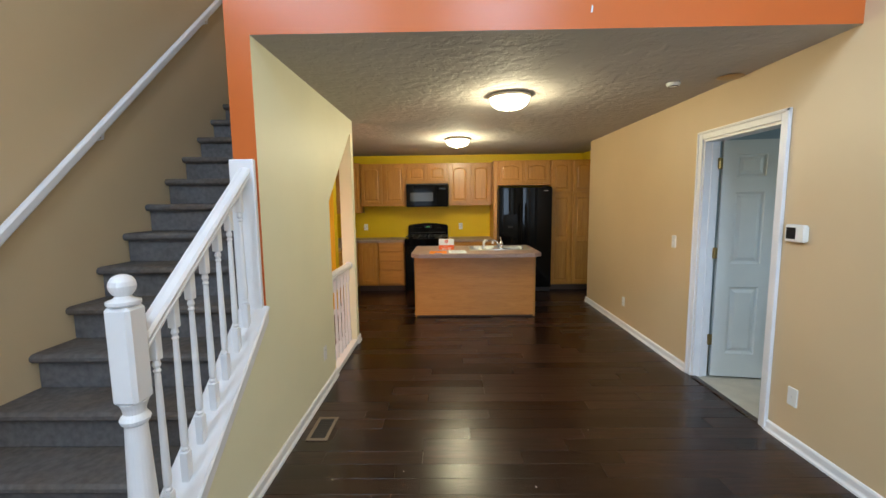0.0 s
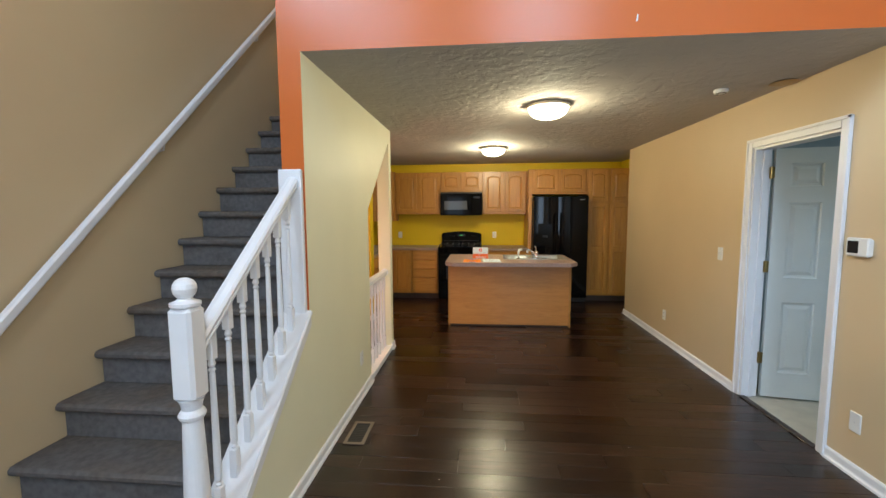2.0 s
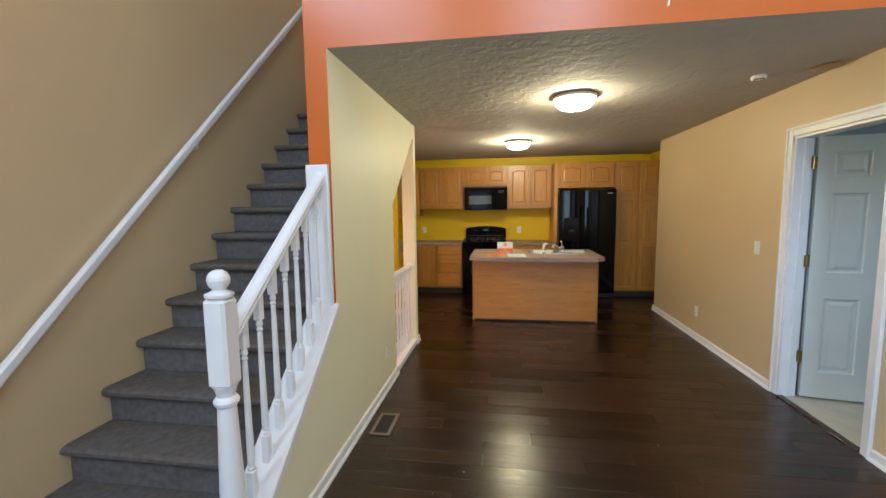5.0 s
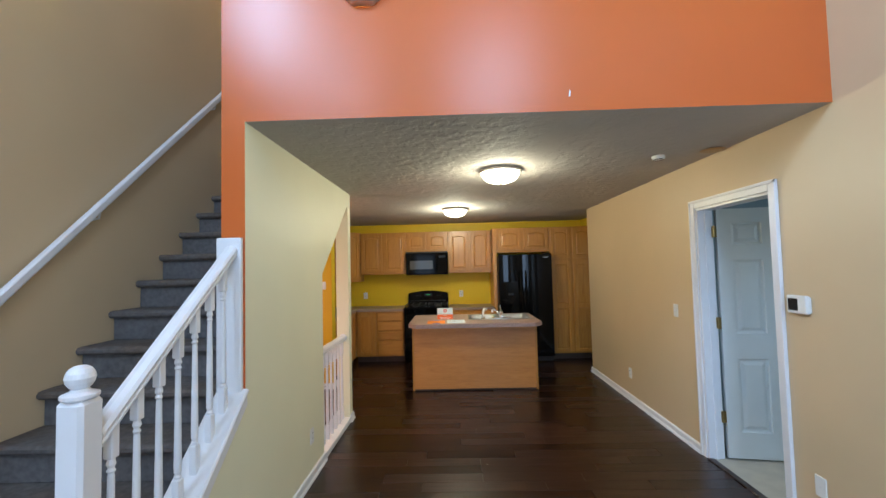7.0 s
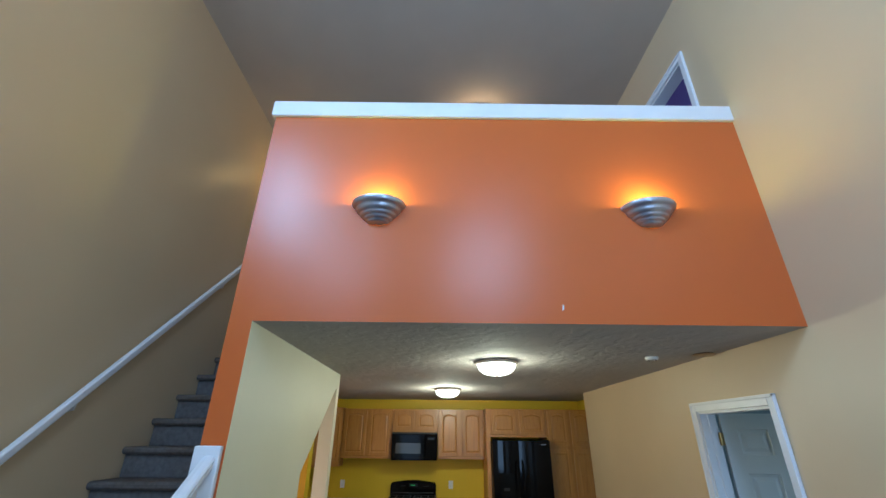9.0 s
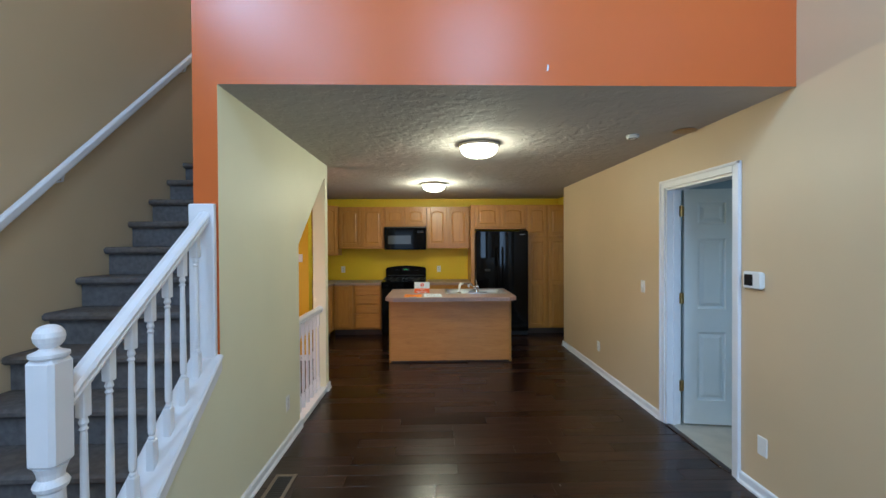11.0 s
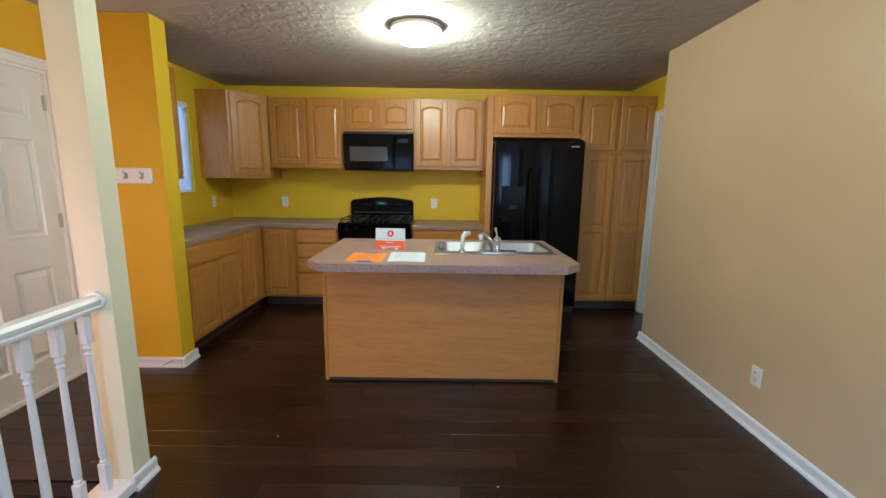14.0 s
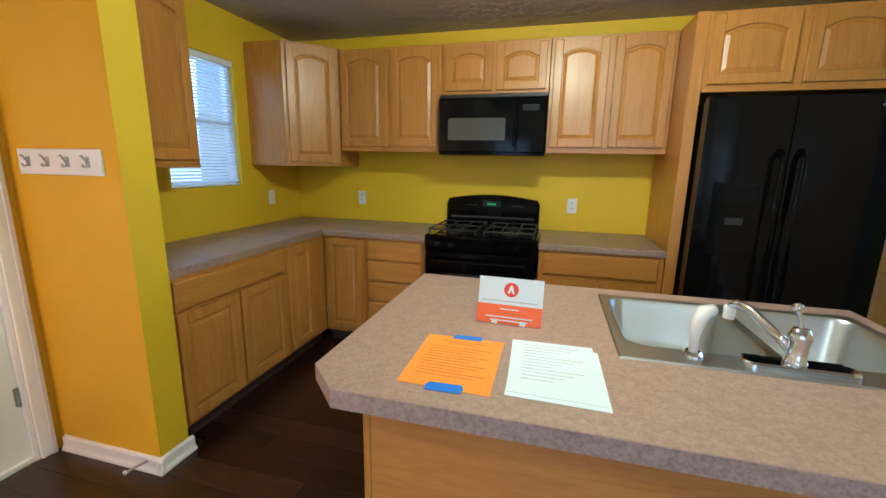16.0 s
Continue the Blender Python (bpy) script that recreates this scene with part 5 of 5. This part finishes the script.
sd = thing("smoke_detector", "white round smoke detector on the ceiling", "smoke detector", (1.793, 3.205, ZC))
part("body", lathe([(0.046, 0), (0.049, -0.010), (0.043, -0.026), (0.022, -0.031), (0, -0.031)], (1.793, 3.205, ZC - 0.0005), n=28), PLASTIC, sd, smooth=True)
part("slot", lathe([(0.034, -0.026), (0.035, -0.031), (0.03, -0.032), (0.029, -0.028)], (1.793, 3.205, ZC), n=24), SCREEN, sd)
single("ceiling_patch", lathe([(0.0, 0.0), (0.07, -0.001), (0.085, -0.008), (0.06, -0.014), (0.0, -0.016)], (2.12, 3.06, ZC), n=20), BRONZE, "brown stained patch on the ceiling edge", "ceiling patch")


# ---- switches, outlets, thermostat ----
def cover(name, m, label, kind, group):
    t = thing(name, label, "switch" if kind == "switch" else "outlet", m.translation, group)
    part("cover_plate", plate(rounded(-0.036, -0.058, 0.036, 0.058, 0.006), 0, 0.006, m, 0.003), PLASTIC, t)
    if kind == "switch":
        part("toggle", box(-0.005, -0.012, 0.005, 0.005, 0.012, 0.014, 0.002, None, m), PLASTIC, t)
    elif kind == "outlet":
        for v in (-0.022, 0.022):
            s = part("socket", plate(rounded(-0.017, v - 0.015, 0.017, v + 0.015, 0.010), 0.005, 0.0078, m, 0.001), PLASTIC, t)
            for u in (-0.006, 0.006):
                part("slit", box(u - 0.0012, v - 0.002, 0.0075, u + 0.0012, v + 0.008, 0.0082, 0, None, m), SCREEN, s)
    for v in ((-0.045, 0.045) if kind == "switch" else (0.0,)):
        part("screw", lathe([(0.003, 0.005), (0.003, 0.0068), (0, 0.007)], m @ Vector((0, v, 0)), m, 8), STEEL, t)
    return t


OUT = "wall outlets"
cover("light_switch", facing((XR, 3.843, 1.146), *WEST), "white light switch on the tan wall", "switch", "")
cover("wall_outlet", facing((XR, 4.89, 0.315), *WEST), "white outlet low on the tan wall", "outlet", OUT)
cover("wall_outlet", facing((XR, 2.43, 0.313), *WEST), "white blank cover plate low on the tan wall", "blank", OUT)
cover("wall_outlet", facing((XL, 3.207, 0.323), *EAST), "cream outlet low on the cream wall", "outlet", OUT)
cover("wall_outlet", facing((-1.46, YB, 1.10), *FRONT), "white outlet on the yellow wall over the worktop", "outlet", OUT)
cover("wall_outlet", facing((0.32, YB, 1.10), *FRONT), "white outlet on the yellow wall by the stove", "outlet", OUT)
cover("wall_outlet", facing((XO, 7.25, 1.11), *EAST), "white outlet beside the kitchen window", "outlet", OUT)
thermo = thing("thermostat", "white thermostat with dark screen beside the side door", "thermostat", (XR, 2.49, 1.33))
tm = facing((XR, 2.484, 1.322), *WEST)
part("wall_plate", plate(rounded(-0.066, -0.046, 0.066, 0.046, 0.008), 0, 0.01, tm, 0.003), PLASTIC, thermo)
part("body", plate(rounded(-0.07, -0.052, 0.07, 0.054, 0.012), 0.011, 0.032, tm, 0.006), PLASTIC, thermo)
part("screen", plate(rounded(-0.056, -0.034, 0.012, 0.036, 0.004), 0.031, 0.0335, tm), SCREEN, thermo)

# coat hooks
hr = thing("coat_hook_rail", "white board with four silver double coat hooks", "coat rack", (-1.765, 5.56, 1.385))
hm = facing((-1.773, 5.56, 1.382), *FRONT)
part("board", plate(rect(-0.225, -0.052, 0.225, 0.052), 0.0005, 0.018, hm, 0.004), WHITE, hr)
for u in (-0.165, -0.055, 0.055, 0.165):
    hk = plate(rounded(-0.011, -0.02, 0.011, 0.022, 0.008), 0.017, 0.021, hm, 0.001)
    tube([hm @ Vector((u * 0 - 0.0, v, w)) for v, w in ((0.0, 0.02), (0.008, 0.028), (0.022, 0.036), (0.026, 0.042))], [0.004, 0.0038, 0.0038, 0.006], 8, hk)
    tube([hm @ Vector((0, v, w)) for v, w in ((-0.005, 0.02), (-0.016, 0.026), (-0.018, 0.036), (-0.008, 0.04))], [0.004, 0.0038, 0.0038, 0.005], 8, hk)
    bmesh.ops.translate(hk, vec=(u, 0, 0), verts=hk.verts)
    part("hook", hk, STEEL, hr, "silver hook")
ds = thing("door_stop", "small spring door stop on the baseboard", "door stop", (-1.53, 5.535, 0.05))
part("spring", tube([(-1.53, 5.545, 0.055), (-1.555, 5.47, 0.052)], 0.006, 8), STEEL, ds)
part("tip", lathe([(0.008, 0), (0.009, 0.012), (0, 0.014)], (-1.558, 5.463, 0.045), n=8), PLASTIC, ds)

single("paint_chip", plate([(-0.006, -0.018), (0.003, -0.014), (0.006, 0.012), (-0.001, 0.02)], 0, 0.0012, facing((0.836, YH, 2.505), *FRONT)), PAPERW, "small white chip in the orange paint", "paint chip")
flake = random.Random(3)
for fx, fy in ((-0.18, 2.18), (-0.33, 1.98), (0.55, 2.05), (1.02, 2.6), (0.42, 3.4), (1.3, 1.9), (-0.45, 4.75), (0.7, 4.4)):
    r = flake.uniform(0.002, 0.004)
    single("paint_flake", plate([(fx + r * math.cos(k * 1.26 + flake.uniform(0, 0.6)), fy + 1.5 * r * math.sin(k * 1.26)) for k in range(5)], 0.0004, 0.0014), PLASTIC,
           "tiny pale flake of dried paint on the dark floor", "debris", "flakes on the floor")

# floor vent
fv = thing("floor_vent", "bronze floor register with dark slots", "floor vent", (-0.785, 2.63, 0.002))
vx0, vx1, vy0, vy1 = -0.855, -0.714, 2.487, 2.776
part("frame", boxes((vx0, vy0, 0.0015, vx0 + 0.022, vy1, 0.007), (vx1 - 0.022, vy0, 0.0015, vx1, vy1, 0.007), (vx0 + 0.022, vy0, 0.0015, vx1 - 0.022, vy0 + 0.022, 0.007), (vx0 + 0.022, vy1 - 0.022, 0.0015, vx1 - 0.022, vy1, 0.007)), VENTM, fv)
part("grid", box(vx0 + 0.022, vy0 + 0.022, 0.001, vx1 - 0.022, vy1 - 0.022, 0.0025), DARKV, fv)
for i in range(11):
    y = vy0 + 0.034 + i * 0.022
    part("slat", box(vx0 + 0.022, y, 0.0028, vx1 - 0.022, y + 0.006, 0.0055), SLATV, fv)

# back room beyond the kitchen doorway
# Stand-in block for the dark brown lower part of the back room.
cw = thing("back_room_dark_block", "low dark brown block standing in the back room", "chest", (3.3, 8.2, 0))
part("body", box(2.72, 7.9, 0.03, 4.0, 8.48, 0.82, 0.01), TOE, cw)
part("lid", box(2.71, 7.88, 0.822, 4.01, 8.49, 0.86, 0.008), TOE, cw)

# ---- floor boards, last ----
floor = structure("floor", boxes((XI, YK, -0.12, XR, YB, -0.012), (XO, 4.33, -0.12, XI, YB, -0.012), (XR, 6.2, -0.12, 2.57, YB, -0.012), (XO, YK, -0.12, XI, Y1, -0.012),
                                 (XR, D0, -0.12, XR + 0.02, D1, -0.012)), JOINT,
                  "glossy dark brown hardwood floor", "floor")
rng = random.Random(7)
PW, GAP = 0.127, 0.0006
rest = bmesh.new()
shared = {}


def board_mesh(length):
    key = round(length, 2)
    if key not in shared:
        bm = bmesh.new()
        b = 0.0008
        l, w = length / 2 - GAP, PW / 2 - GAP
        rows = [[bm.verts.new((sx * a, sy * c_, zz)) for sx, sy in ((-1, -1), (1, -1), (1, 1), (-1, 1))] for a, c_, zz in ((l, w, -0.012), (l, w, -b), (l - b, w - b, 0))]
        for p, q in zip(rows, rows[1:]):
            for k in range(4):
                bm.faces.new((p[k], p[(k + 1) % 4], q[(k + 1) % 4], q[k]))
        bm.faces.new(rows[-1])
        me = bpy.data.meshes.new("plank")
        bm.to_mesh(me)
        bm.free()
        me.materials.append(PLANK)
        shared[key] = me
    return shared[key]


def lay(x0, x1, y, near):
    x = x0
    left = rng.choice((0.35, 0.5, 0.65, 0.8, 0.95))
    while x < x1 - 0.02:
        length = min(left, x1 - x)
        if x1 - x - length < 0.12:
            length = x1 - x
        if near:
            ob = new("plank", board_mesh(length))
            ob.parent = floor
            ob.location = (x + round(length, 2) / 2 if length < x1 - x else x1 - round(length, 2) / 2, y + PW / 2, rng.uniform(-0.0004, 0.0))
            ob.rotation_euler = (rng.uniform(-0.010, 0.010), rng.uniform(-0.001, 0.001), 0)
        else:
            box(x + GAP, y + GAP, -0.012, x + length - GAP, y + PW - GAP, -0.0003, 0, rest)
        x += length
        left = rng.choice((0.6, 0.75, 0.9, 1.05, 1.2))


y = YK + 0.003
while y < YB - PW:
    near = 1.2 < y < 6.1
    x0 = XO + 0.002 if y > 4.33 or y < Y1 - 0.15 else XL - 0.1
    x1 = 2.57 if y > 6.2 else XR
    if y > 5.5 and y < 5.75:
        x0 = -1.46
    lay(x0, x1, y, near)
    y += PW
far = part("far_planks", rest, PLANK, floor)
tagged(far, kind="stuff")
